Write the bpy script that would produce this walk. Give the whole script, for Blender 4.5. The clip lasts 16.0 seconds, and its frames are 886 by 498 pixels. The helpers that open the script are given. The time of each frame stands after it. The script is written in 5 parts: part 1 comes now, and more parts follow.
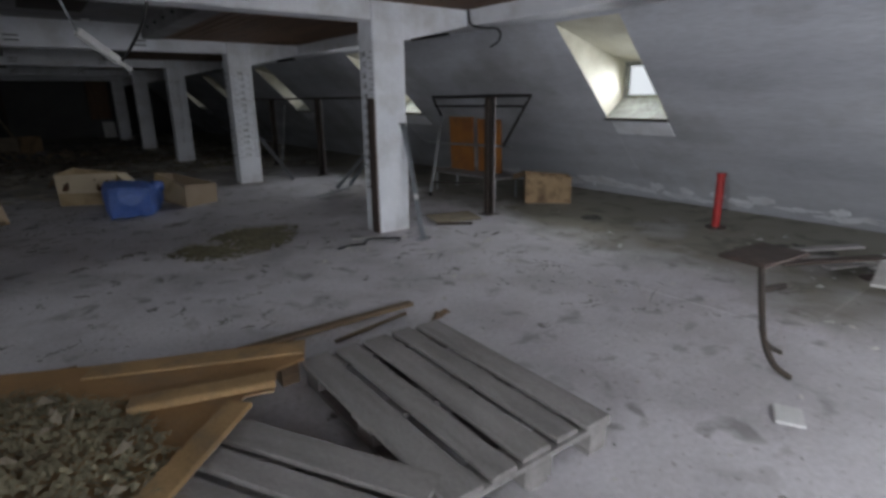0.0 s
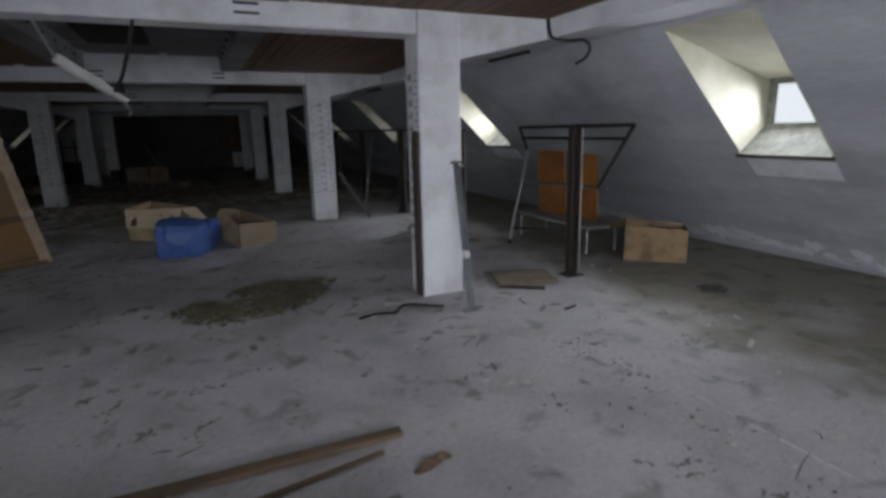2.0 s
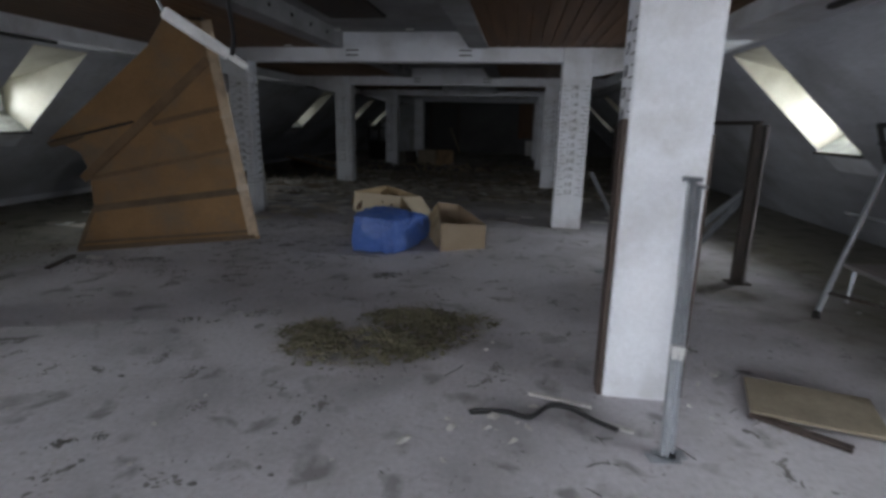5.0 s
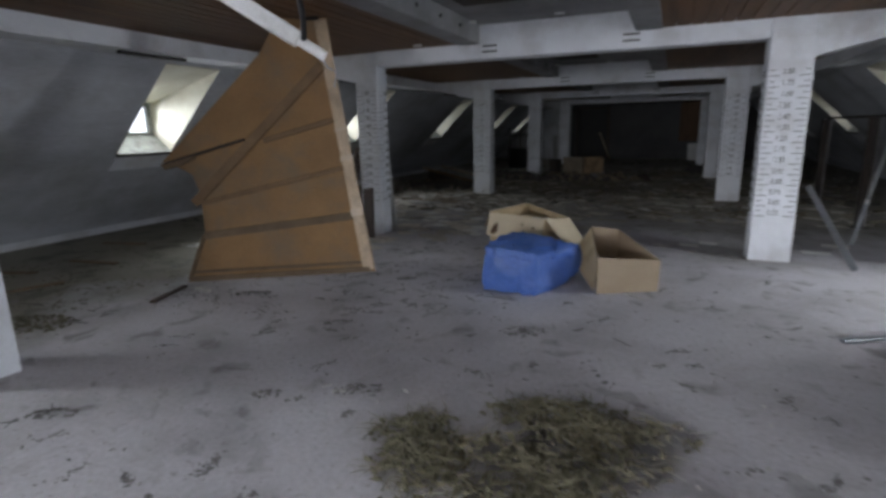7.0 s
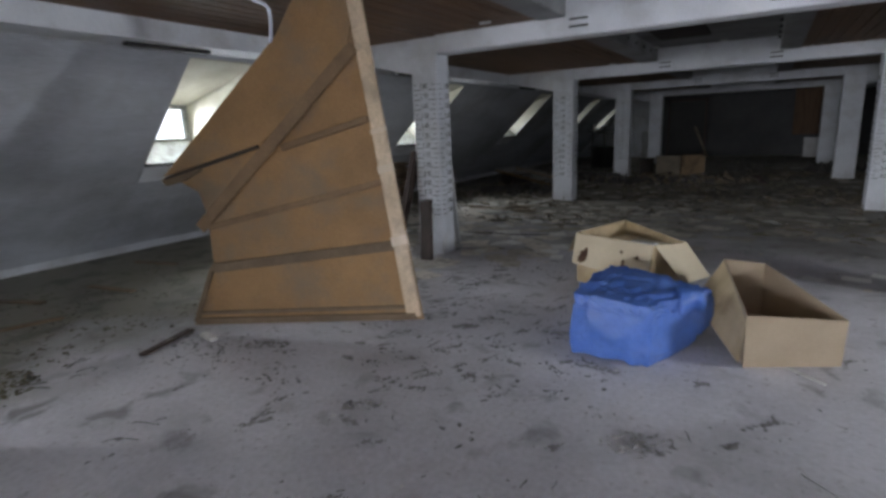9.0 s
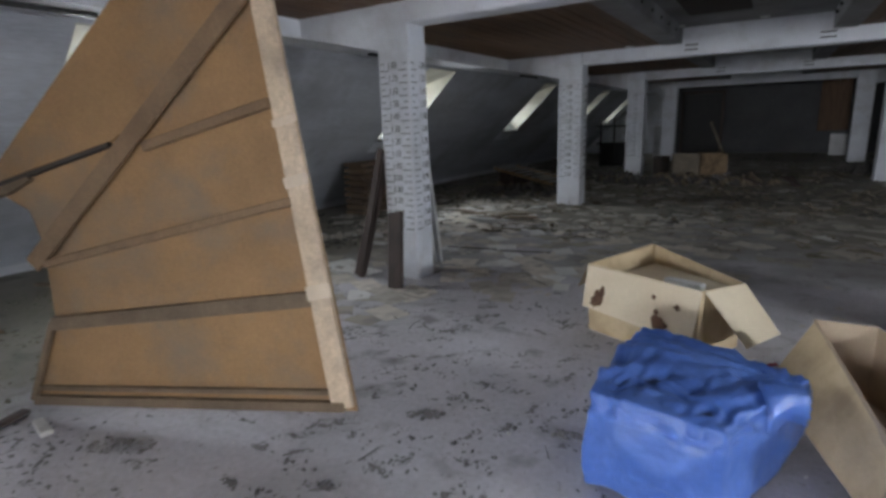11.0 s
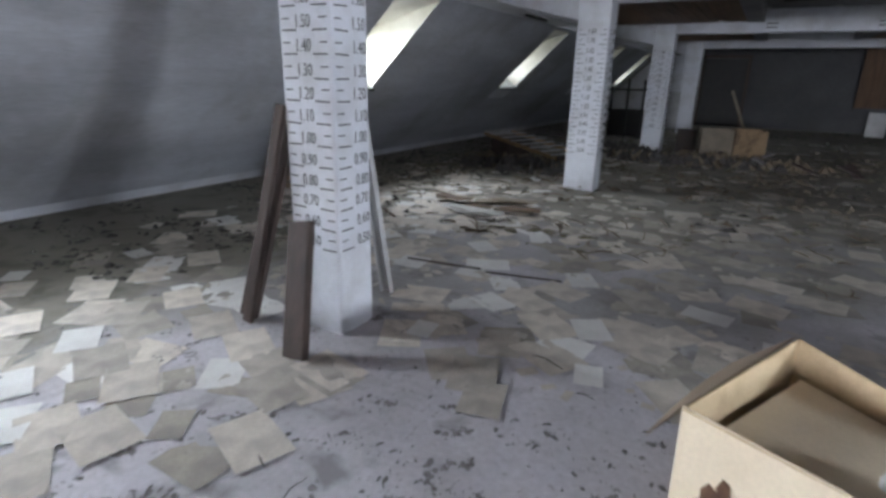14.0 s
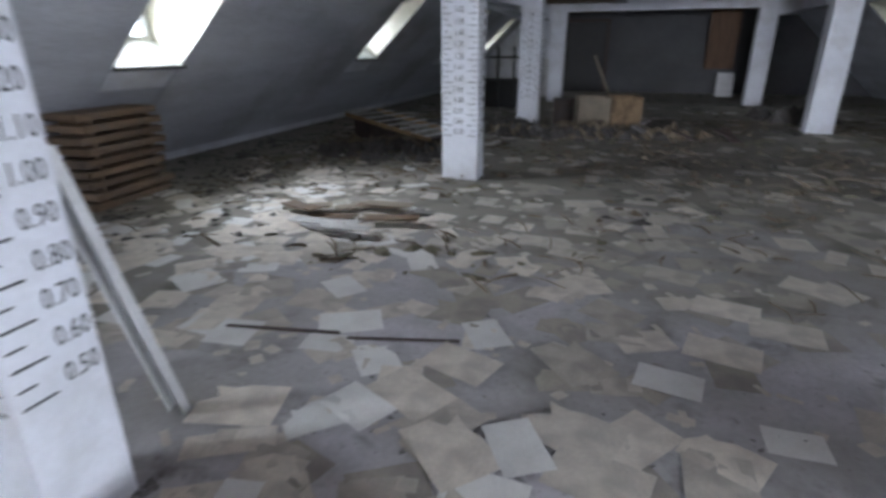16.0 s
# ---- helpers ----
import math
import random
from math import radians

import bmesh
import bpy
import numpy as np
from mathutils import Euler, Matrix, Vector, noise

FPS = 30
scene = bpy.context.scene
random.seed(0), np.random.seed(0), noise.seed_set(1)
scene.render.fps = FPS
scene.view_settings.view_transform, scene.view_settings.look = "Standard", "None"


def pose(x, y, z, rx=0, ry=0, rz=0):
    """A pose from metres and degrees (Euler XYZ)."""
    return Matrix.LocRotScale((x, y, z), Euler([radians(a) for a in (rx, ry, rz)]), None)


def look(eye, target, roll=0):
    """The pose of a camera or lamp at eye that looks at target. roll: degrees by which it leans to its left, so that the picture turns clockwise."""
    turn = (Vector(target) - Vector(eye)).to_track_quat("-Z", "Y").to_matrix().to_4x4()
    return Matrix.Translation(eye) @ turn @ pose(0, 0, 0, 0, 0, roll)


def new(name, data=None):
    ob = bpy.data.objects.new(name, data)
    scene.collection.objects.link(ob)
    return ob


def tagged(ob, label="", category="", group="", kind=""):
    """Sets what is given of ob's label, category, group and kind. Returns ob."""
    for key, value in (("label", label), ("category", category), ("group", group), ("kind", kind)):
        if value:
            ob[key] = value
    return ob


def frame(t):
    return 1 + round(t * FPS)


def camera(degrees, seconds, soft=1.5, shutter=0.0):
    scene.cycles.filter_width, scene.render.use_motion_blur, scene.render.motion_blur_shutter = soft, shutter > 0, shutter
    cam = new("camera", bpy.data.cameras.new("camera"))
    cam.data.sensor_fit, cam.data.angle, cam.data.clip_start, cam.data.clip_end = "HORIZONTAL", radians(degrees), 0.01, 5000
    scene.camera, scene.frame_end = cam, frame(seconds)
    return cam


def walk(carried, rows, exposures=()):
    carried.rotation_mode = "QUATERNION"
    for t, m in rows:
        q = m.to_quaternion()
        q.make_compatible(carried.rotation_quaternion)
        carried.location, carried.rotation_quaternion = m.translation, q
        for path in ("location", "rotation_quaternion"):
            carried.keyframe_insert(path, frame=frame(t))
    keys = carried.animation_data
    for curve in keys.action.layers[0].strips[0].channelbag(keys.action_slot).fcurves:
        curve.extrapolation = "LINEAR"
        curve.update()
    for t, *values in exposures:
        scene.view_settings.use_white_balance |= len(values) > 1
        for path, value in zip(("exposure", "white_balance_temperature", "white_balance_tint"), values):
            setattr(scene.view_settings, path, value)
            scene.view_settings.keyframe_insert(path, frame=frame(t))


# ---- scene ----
cam = camera(79.7, 16.0, soft=3.2, shutter=0.5)
PATH = [
    (0, (-0.711, -4.666, 1.355), (0.462, -3.141, 0.807), -0.8),
    (0.5, (-0.484, -4.499, 1.348), (0.578, -2.88, 0.846), -1.5),
    (1, (-0.155, -4.37, 1.352), (0.748, -2.653, 0.866), -1.8),
    (1.5, (0.138, -4.203, 1.334), (0.968, -2.456, 0.827), -1.7),
    (2, (0.456, -3.952, 1.366), (1.26, -2.174, 0.927), -1.3),
    (2.5, (0.747, -3.823, 1.349), (1.488, -2.016, 0.92), -1.0),
    (3, (1.002, -3.65, 1.35), (1.441, -1.759, 0.868), 0.2),
    (3.5, (1.183, -3.391, 1.332), (1.492, -1.475, 0.851), 0.4),
    (4, (1.37, -3.116, 1.342), (1.496, -1.173, 0.882), -0.9),
    (4.5, (1.562, -2.862, 1.36), (1.446, -0.914, 0.92), 0.2),
    (5, (1.588, -2.53, 1.328), (1.324, -0.603, 0.863), 1.2),
    (7.5, (1.197, -1.105, 1.327), (0.232, 0.594, 0.902), -1.7),
    (8, (1.11, -0.803, 1.342), (-0.013, 0.794, 0.912), -1.7),
    (8.5, (1.055, -0.556, 1.312), (-0.055, 1.048, 0.87), -0.9),
    (9, (0.845, -0.257, 1.33), (-0.172, 1.408, 0.892), -2.4),
    (9.5, (0.751, 0.04, 1.304), (-0.284, 1.681, 0.82), -2.8),
    (10, (0.673, 0.338, 1.337), (-0.377, 1.979, 0.884), -2.7),
    (12.5, (-0.047, 1.81, 1.266), (-0.986, 3.505, 0.77), -0.5),
    (13, (-0.189, 2.11, 1.284), (-1.092, 3.799, 0.706), -1.0),
    (13.5, (-0.316, 2.433, 1.282), (-1.259, 4.101, 0.71), 1.4),
    (14, (-0.439, 2.729, 1.259), (-1.4, 4.372, 0.643), 1.3),
    (14.5, (-0.598, 3.022, 1.272), (-1.398, 4.758, 0.68), 0.3),
    (15, (-0.708, 3.308, 1.247), (-1.527, 5.018, 0.61), -1.9),
    (15.5, (-0.768, 3.586, 1.262), (-1.546, 5.315, 0.625), -0.7),
    (16, (-0.857, 3.903, 1.232), (-1.407, 5.693, 0.529), -0.2),
]
EXPOSURES = [(0, -1.55, 6700, 12), (2.5, -1.45, 6650, 12), (5, -0.95, 6600, 12), (7.5, 0.1, 6550, 13), (10, 0.6, 6500, 13), (12.5, 1.35, 6400, 14), (14, 1.75, 6250, 15), (16, 2.15, 6150, 16)]
walk(cam, [(t, look(eye, target, roll)) for t, eye, target, roll in PATH], EXPOSURES)

# ---- light ----
world = bpy.data.worlds.new("sky")
scene.world = world
world.use_nodes = True
wn, wl = world.node_tree.nodes, world.node_tree.links
sky = wn.new("ShaderNodeTexSky")
sky.sky_type = "NISHITA"
sky.sun_disc = False
sky.sun_elevation, sky.sun_rotation = radians(48), radians(200)
wn["Background"].inputs["Strength"].default_value = 0.15
wl.new(sky.outputs["Color"], wn["Background"].inputs["Color"])

BAY = 4.5
DORMERS = [3.35 + BAY * k for k in range(-2, 4)]
WEST_DORMERS = DORMERS + [20.4]
WINDOW_WATTS = 27.0


def window_light(side, y):
    """Sky light entering at a dormer pane, aimed inwards and down."""
    data = bpy.data.lights.new("window_light", "AREA")
    data.shape, data.size, data.size_y = "RECTANGLE", 0.62, 0.34
    # west and east strengths balanced by hand; the unseen -5.65 pair boosted as fill
    clear = {-5.65: (8.0, 4.0), -1.15: (1.6, 1.15), 3.35: (0.5, 1.1), 7.85: (0.33, 0.12), 12.35: (0.08, 0.04), 20.4: (0.06, 0.0)}.get(round(y, 2), (0.05, 0.03))
    data.energy, data.color, data.spread = WINDOW_WATTS * clear[side > 0], (0.86, 0.94, 1.0), radians(115)
    lamp = new("window_light", data)
    lamp.matrix_world = look((side * 5.0, y, 1.53), (side * 3.0, y, 0.90))
    return lamp


for side, row in ((-1, WEST_DORMERS), (1, DORMERS)):
    for y in row:
        window_light(side, y)

# added fill lamp at the unseen south end; no window there is known
south_fill_light = bpy.data.lights.new("south_fill_light", "AREA")
south_fill_light.shape, south_fill_light.size, south_fill_light.size_y = "RECTANGLE", 3.3, 1.1
south_fill_light.energy, south_fill_light.color, south_fill_light.spread = 160.0, (0.87, 0.92, 0.99), radians(90)
south_fill_lamp = new("south_fill_light", south_fill_light)
south_fill_lamp.matrix_world = look((0.4, -8.16, 1.5), (3.6, -1.0, -0.6))


# ---- materials ----
def material(name, base, second=None, rough=0.8, scale=3.0, fine=40.0, bump=0.2, metal=0.0, mix=0.5, spread=0.0,
             streak=None, dirt=None, dirt_amount=0.4, dirt_scale=1.2, contrast=(0.35, 0.65), depth=0.01):
    """Paint or raw stuff with a broad stain, a fine grain and relief. spread: tone shift from piece to piece."""
    m = bpy.data.materials.new(name)
    m.use_nodes = True
    n, l = m.node_tree.nodes, m.node_tree.links
    shader = n["Principled BSDF"]
    shader.inputs["Roughness"].default_value = rough
    shader.inputs["Metallic"].default_value = metal
    where = n.new("ShaderNodeTexCoord")
    mapping = n.new("ShaderNodeMapping")
    l.new(where.outputs["Object"], mapping.inputs["Vector"])
    if streak:
        mapping.inputs["Scale"].default_value = streak

    def field(freq, detail, source):
        t = n.new("ShaderNodeTexNoise")
        t.inputs["Scale"].default_value, t.inputs["Detail"].default_value = freq, detail
        t.inputs["Roughness"].default_value = 0.6
        l.new(source, t.inputs["Vector"])
        return t

    def blend(kind, factor, a, b):
        x = n.new("ShaderNodeMix")
        x.data_type, x.blend_type = "RGBA", kind
        for socket, value in ((x.inputs["Factor"], factor), (x.inputs[6], a), (x.inputs[7], b)):
            if isinstance(value, (int, float)):
                socket.default_value = value
            elif isinstance(value, tuple):
                socket.default_value = (*value, 1)
            else:
                l.new(value, socket)
        return x.outputs[2]

    def ramp(source, lo, hi):
        r = n.new("ShaderNodeMapRange")
        r.inputs["From Min"].default_value, r.inputs["From Max"].default_value = lo, hi
        l.new(source, r.inputs["Value"])
        return r.outputs["Result"]

    broad, grain = field(scale, 5, mapping.outputs["Vector"]), field(fine, 4, mapping.outputs["Vector"])
    second = second or tuple(c * 0.6 for c in base)
    colour = blend("MIX", ramp(broad.outputs["Fac"], *contrast), base, second)
    grey = ramp(grain.outputs["Fac"], 0.2, 0.8)
    tone = n.new("ShaderNodeMapRange")
    tone.inputs["To Min"].default_value, tone.inputs["To Max"].default_value = 1 - 0.5 * mix, 1 + 0.3 * mix
    l.new(grey, tone.inputs["Value"])
    shade = n.new("ShaderNodeCombineColor")
    for k in range(3):
        l.new(tone.outputs["Result"], shade.inputs[k])
    colour = blend("MULTIPLY", 1.0, colour, shade.outputs["Color"])
    if dirt:
        spots = field(dirt_scale, 8, where.outputs["Object"])
        amount = n.new("ShaderNodeMath")
        amount.operation, amount.inputs[1].default_value = "MULTIPLY", dirt_amount
        l.new(ramp(spots.outputs["Fac"], 0.48, 0.68), amount.inputs[0])
        colour = blend("MIX", amount.outputs["Value"], colour, dirt)
    if spread:
        info = n.new("ShaderNodeObjectInfo")
        hsv = n.new("ShaderNodeHueSaturation")
        value = n.new("ShaderNodeMapRange")
        value.inputs["To Min"].default_value, value.inputs["To Max"].default_value = 1 - spread, 1 + spread * 0.6
        l.new(info.outputs["Random"], value.inputs["Value"])
        l.new(value.outputs["Result"], hsv.inputs["Value"])
        l.new(colour, hsv.inputs["Color"])
        colour = hsv.outputs["Color"]
    l.new(colour, shader.inputs["Base Color"])
    relief = n.new("ShaderNodeBump")
    relief.inputs["Strength"].default_value, relief.inputs["Distance"].default_value = bump, depth
    both = n.new("ShaderNodeMath")
    both.operation = "ADD"
    l.new(grain.outputs["Fac"], both.inputs[0])
    l.new(broad.outputs["Fac"], both.inputs[1])
    l.new(both.outputs["Value"], relief.inputs["Height"])
    l.new(relief.outputs["Normal"], shader.inputs["Normal"])
    return m


# grimy white ceiling paint, greyed further to hold the shade overhead
CEIL_PAINT = material("grimy_shaded_ceiling_paint", (0.30, 0.30, 0.31), (0.19, 0.19, 0.20), 0.85, 1.6, 40, 0.35, mix=0.35, dirt=(0.16, 0.15, 0.14), dirt_amount=0.7, dirt_scale=1.4)
# gable plaster toned down so its colour carries the dim far end
GABLE = material("shade_toned_plaster", (0.13, 0.13, 0.133), (0.085, 0.085, 0.088), 0.9, 0.8, 26, 0.5, mix=0.4, dirt=(0.10, 0.095, 0.09), dirt_amount=0.7, dirt_scale=0.7)
PLASTER = material("whitewashed_plaster", (0.60, 0.62, 0.67), (0.43, 0.445, 0.49), 0.9, 0.9, 26, 0.5, mix=0.35, streak=(1, 0.35, 2.6),
                   dirt=(0.24, 0.23, 0.22), dirt_amount=0.55, dirt_scale=0.8, depth=0.012)
CONCRETE = material("painted_concrete", (0.83, 0.85, 0.90), (0.74, 0.76, 0.81), 0.8, 2.2, 60, 0.35, mix=0.18,
                    dirt=(0.40, 0.38, 0.36), dirt_amount=0.42, dirt_scale=2.6, depth=0.006)
FLOOR = material("dusty_screed", (0.62, 0.60, 0.635), (0.50, 0.485, 0.515), 0.92, 0.9, 34, 0.3, mix=0.4,
                 dirt=(0.26, 0.25, 0.245), dirt_amount=0.35, dirt_scale=1.7, depth=0.010)


def soil_floor(m):
    """Olive-brown grime towards the slopes and over the far half of the floor, with a ragged edge."""
    n, l = m.node_tree.nodes, m.node_tree.links
    shader = n["Principled BSDF"]
    base = shader.inputs["Base Color"].links[0].from_socket
    where = n.new("ShaderNodeTexCoord")
    split = n.new("ShaderNodeSeparateXYZ")
    l.new(where.outputs["Object"], split.inputs["Vector"])
    ragged = n.new("ShaderNodeTexNoise")
    ragged.inputs["Scale"].default_value, ragged.inputs["Detail"].default_value = 0.7, 7
    l.new(where.outputs["Object"], ragged.inputs["Vector"])

    def math_node(kind, a, b):
        x = n.new("ShaderNodeMath")
        x.operation = kind
        for socket, value in zip(x.inputs, (a, b)):
            if isinstance(value, (int, float)):
                socket.default_value = value
            else:
                l.new(value, socket)
        return x.outputs["Value"]

    def zone(source, lo, hi):
        r = n.new("ShaderNodeMapRange")
        r.inputs["From Min"].default_value, r.inputs["From Max"].default_value = lo, hi
        l.new(source, r.inputs["Value"])
        return r.outputs["Result"]

    shift = math_node("MULTIPLY", math_node("SUBTRACT", ragged.outputs["Fac"], 0.5), 5.0)
    across = math_node("ADD", math_node("ABSOLUTE", split.outputs["X"], 0.0), shift)
    along = math_node("ADD", split.outputs["Y"], math_node("MULTIPLY", shift, 2.0))
    west = math_node("SUBTRACT", math_node("MULTIPLY", shift, 0.6), split.outputs["X"])
    sides = math_node("MAXIMUM", zone(across, 3.1, 4.3), zone(west, 2.5, 3.3))
    amount = math_node("MULTIPLY", math_node("MAXIMUM", sides, zone(along, 4.4, 8.0)), 0.85)

    def patches(freq, detail, twist, lo, hi):
        t = n.new("ShaderNodeTexNoise")
        t.inputs["Scale"].default_value, t.inputs["Detail"].default_value, t.inputs["Distortion"].default_value = freq, detail, twist
        l.new(where.outputs["Object"], t.inputs["Vector"])
        return zone(t.outputs["Fac"], lo, hi)

    def stained(under, factor, colour):
        x = n.new("ShaderNodeMix")
        x.data_type = "RGBA"
        l.new(factor, x.inputs["Factor"])
        l.new(under, x.inputs[6])
        x.inputs[7].default_value = (*colour, 1)
        return x.outputs[2]

    # trodden curls of dirt in drifts, fine flecks, and faint broad scuffs
    drift = patches(0.75, 3, 0.0, 0.36, 0.56)
    base = stained(base, math_node("MULTIPLY", patches(1.6, 6, 0.6, 0.52, 0.74), 0.35), (0.27, 0.26, 0.265))
    base = stained(base, math_node("MULTIPLY", math_node("MULTIPLY", patches(4.6, 7, 0.5, 0.57, 0.68), drift), 0.72), (0.19, 0.18, 0.175))
    base = stained(base, math_node("MULTIPLY", patches(26.0, 5, 0.2, 0.62, 0.70), 0.45), (0.17, 0.134, 0.13))
    base = stained(base, math_node("MULTIPLY", patches(21.0, 2, 0.3, 0.71, 0.76), 0.4), (0.62, 0.61, 0.60))
    mixer = n.new("ShaderNodeMix")
    mixer.data_type = "RGBA"
    l.new(amount, mixer.inputs["Factor"])
    l.new(base, mixer.inputs[6])
    mixer.inputs[7].default_value = (0.185, 0.172, 0.125, 1)
    soiled = stained(mixer.outputs[2], math_node("MULTIPLY", math_node("MULTIPLY", patches(3.4, 8, 0.6, 0.52, 0.68), amount), 0.62), (0.065, 0.06, 0.045))
    l.new(soiled, shader.inputs["Base Color"])


soil_floor(FLOOR)
SILL = material("mouldy_sill", (0.42, 0.43, 0.40), (0.26, 0.27, 0.24), 0.7, 7, 50, 0.4, mix=0.4, dirt=(0.13, 0.14, 0.11), dirt_amount=0.6, dirt_scale=12.0)
REVEAL = material("cream_reveal_paint", (0.70, 0.68, 0.58), (0.55, 0.52, 0.42), 0.75, 2.5, 40, 0.3, mix=0.3)
CEILING_WOOD = material("brown_ceiling_board", (0.165, 0.085, 0.038), (0.10, 0.05, 0.022), 0.6, 2.0, 60, 0.3, mix=0.5, streak=(6, 0.5, 1))
PANEL_WOOD = material("aged_plywood", (0.385, 0.222, 0.096), (0.235, 0.135, 0.06), 0.75, 2.2, 70, 0.3, mix=0.4, contrast=(0.3, 0.75),
                      dirt=(0.19, 0.155, 0.115), dirt_amount=0.7, dirt_scale=2.6, depth=0.004)
BATTEN = material("rough_batten", (0.23, 0.155, 0.095), (0.155, 0.105, 0.066), 0.8, 4, 80, 0.4, mix=0.6, streak=(1, 1, 6), spread=0.25, dirt=(0.13, 0.115, 0.10), dirt_amount=0.6, dirt_scale=5.0)
YELLOW_WOOD = material("yellow_pine", (0.48, 0.31, 0.15), (0.34, 0.21, 0.095), 0.7, 3, 70, 0.35, mix=0.55, spread=0.2, dirt=(0.20, 0.165, 0.12), dirt_amount=0.65, dirt_scale=6.0)
GREY_WOOD = material("weathered_pallet_wood", (0.33, 0.31, 0.308), (0.23, 0.215, 0.212), 0.9, 3, 60, 0.7, mix=0.7, streak=(4, 0.6, 3), spread=0.18)
DARK_WOOD = material("dark_stained_board", (0.088, 0.060, 0.050), (0.050, 0.037, 0.032), 0.75, 4, 60, 0.5, mix=0.5, streak=(3, 3, 0.5))
CARD = material("tan_cardboard", (0.385, 0.30, 0.215), (0.32, 0.245, 0.17), 0.85, 2.5, 90, 0.15, mix=0.25, spread=0.08)
CARD_OLD = material("stained_old_cardboard", (0.34, 0.24, 0.14), (0.24, 0.16, 0.09), 0.88, 5, 60, 0.3, mix=0.5, dirt=(0.10, 0.065, 0.04), dirt_amount=0.9, dirt_scale=5.0)
OFFCUT = material("weathered_plywood", (0.30, 0.255, 0.19), (0.21, 0.175, 0.13), 0.85, 5, 60, 0.3, mix=0.5)
PANEL_BATTEN = material("dusty_brown_batten", (0.25, 0.155, 0.082), (0.17, 0.105, 0.056), 0.72, 4, 70, 0.35, mix=0.5)
PANEL_EDGE = material("dusty_pale_batten", (0.66, 0.51, 0.35), (0.48, 0.36, 0.24), 0.5, 5, 70, 0.4, mix=0.6, dirt=(0.22, 0.18, 0.14), dirt_amount=0.5, dirt_scale=8.0)
PANEL_GRIME = material("grimy_brown_batten", (0.20, 0.14, 0.088), (0.14, 0.098, 0.062), 0.8, 5, 70, 0.4, mix=0.5)
CARD_PALE = material("pale_cardboard", (0.70, 0.60, 0.44), (0.61, 0.51, 0.36), 0.85, 3, 90, 0.12, mix=0.2)
TAPE = material("clear_packing_tape", (0.64, 0.52, 0.38), (0.54, 0.43, 0.31), 0.30, 6, 40, 0.15, mix=0.15)
CARD_STAIN = material("scorch_stain", (0.16, 0.085, 0.045), (0.08, 0.04, 0.025), 0.9, 20, 90, 0.2)
BLUE = material("blue_plastic_film", (0.06, 0.14, 0.46), (0.10, 0.19, 0.52), 0.4, 5, 30, 0.2, mix=0.4)
WRAP = material("grey_plastic_wrap", (0.50, 0.49, 0.50), (0.38, 0.37, 0.38), 0.3, 6, 40, 0.3, mix=0.3)
STEEL = material("galvanised_steel", (0.42, 0.44, 0.47), (0.30, 0.32, 0.34), 0.42, 8, 90, 0.1, metal=0.8, mix=0.4)
RUST = material("rusty_dark_steel", (0.038, 0.034, 0.032), (0.055, 0.038, 0.028), 0.7, 6, 70, 0.4, metal=0.3, mix=0.5)
BLACK = material("black_metal", (0.02, 0.02, 0.021), (0.03, 0.028, 0.026), 0.6, 6, 60, 0.2)
ORANGE = material("orange_varnished_board", (0.40, 0.155, 0.030), (0.24, 0.09, 0.02), 0.5, 3, 50, 0.15, mix=0.45, dirt=(0.12, 0.07, 0.04), dirt_amount=0.7, dirt_scale=4.0)
RED = material("red_enamel", (0.42, 0.022, 0.022), (0.30, 0.018, 0.018), 0.5, 8, 60, 0.15, mix=0.4)
DUST = material("grey_dirt_crumbs", (0.22, 0.21, 0.205), (0.12, 0.113, 0.108), 0.95, 8, 60, 0.4)
MOSS = material("mossy_debris", (0.19, 0.172, 0.115), (0.11, 0.10, 0.068), 0.95, 8, 60, 0.5, spread=0.2)
TUFT = material("rotten_leaf_dirt", (0.27, 0.256, 0.25), (0.19, 0.18, 0.175), 0.95, 8, 60, 0.5)
STRAW = material("dry_straw", (0.25, 0.23, 0.15), (0.17, 0.155, 0.10), 0.95, 8, 60, 0.4)
WOOL = material("mineral_wool", (0.30, 0.265, 0.175), (0.19, 0.165, 0.11), 0.95, 6, 50, 0.7, mix=0.6)
CARD_TAN = material("buff_cardboard", (0.56, 0.44, 0.275), (0.46, 0.35, 0.21), 0.86, 3, 90, 0.15, mix=0.25, dirt=(0.28, 0.20, 0.12), dirt_amount=0.45, dirt_scale=6.0)
LITTER = material("brown_litter", (0.25, 0.20, 0.135), (0.13, 0.10, 0.07), 0.95, 8, 60, 0.5, spread=0.3)
DIRT = material("dark_dirt", (0.105, 0.098, 0.09), (0.06, 0.056, 0.05), 0.95, 8, 60, 0.5)
CHIP = material("pale_plaster_chip", (0.62, 0.61, 0.58), (0.45, 0.44, 0.42), 0.9, 10, 60, 0.3)
PAPER = material("yellowed_paper", (0.66, 0.61, 0.53), (0.54, 0.49, 0.42), 0.9, 9, 60, 0.2, mix=0.3, spread=0.32, dirt=(0.33, 0.31, 0.29), dirt_amount=0.5, dirt_scale=7.0)
PAPER_DIRTY = material("trodden_paper", (0.42, 0.385, 0.315), (0.33, 0.30, 0.26), 0.92, 5, 60, 0.25, mix=0.4, dirt=(0.24, 0.225, 0.21), dirt_amount=0.75, dirt_scale=4.0)
WHITE_PAPER = material("white_paper", (0.80, 0.80, 0.77), (0.70, 0.69, 0.66), 0.85, 6, 60, 0.15, mix=0.2, spread=0.15)
INK = material("black_stencil_ink", (0.045, 0.045, 0.05), (0.09, 0.09, 0.1), 0.8, 30, 90, 0.1)
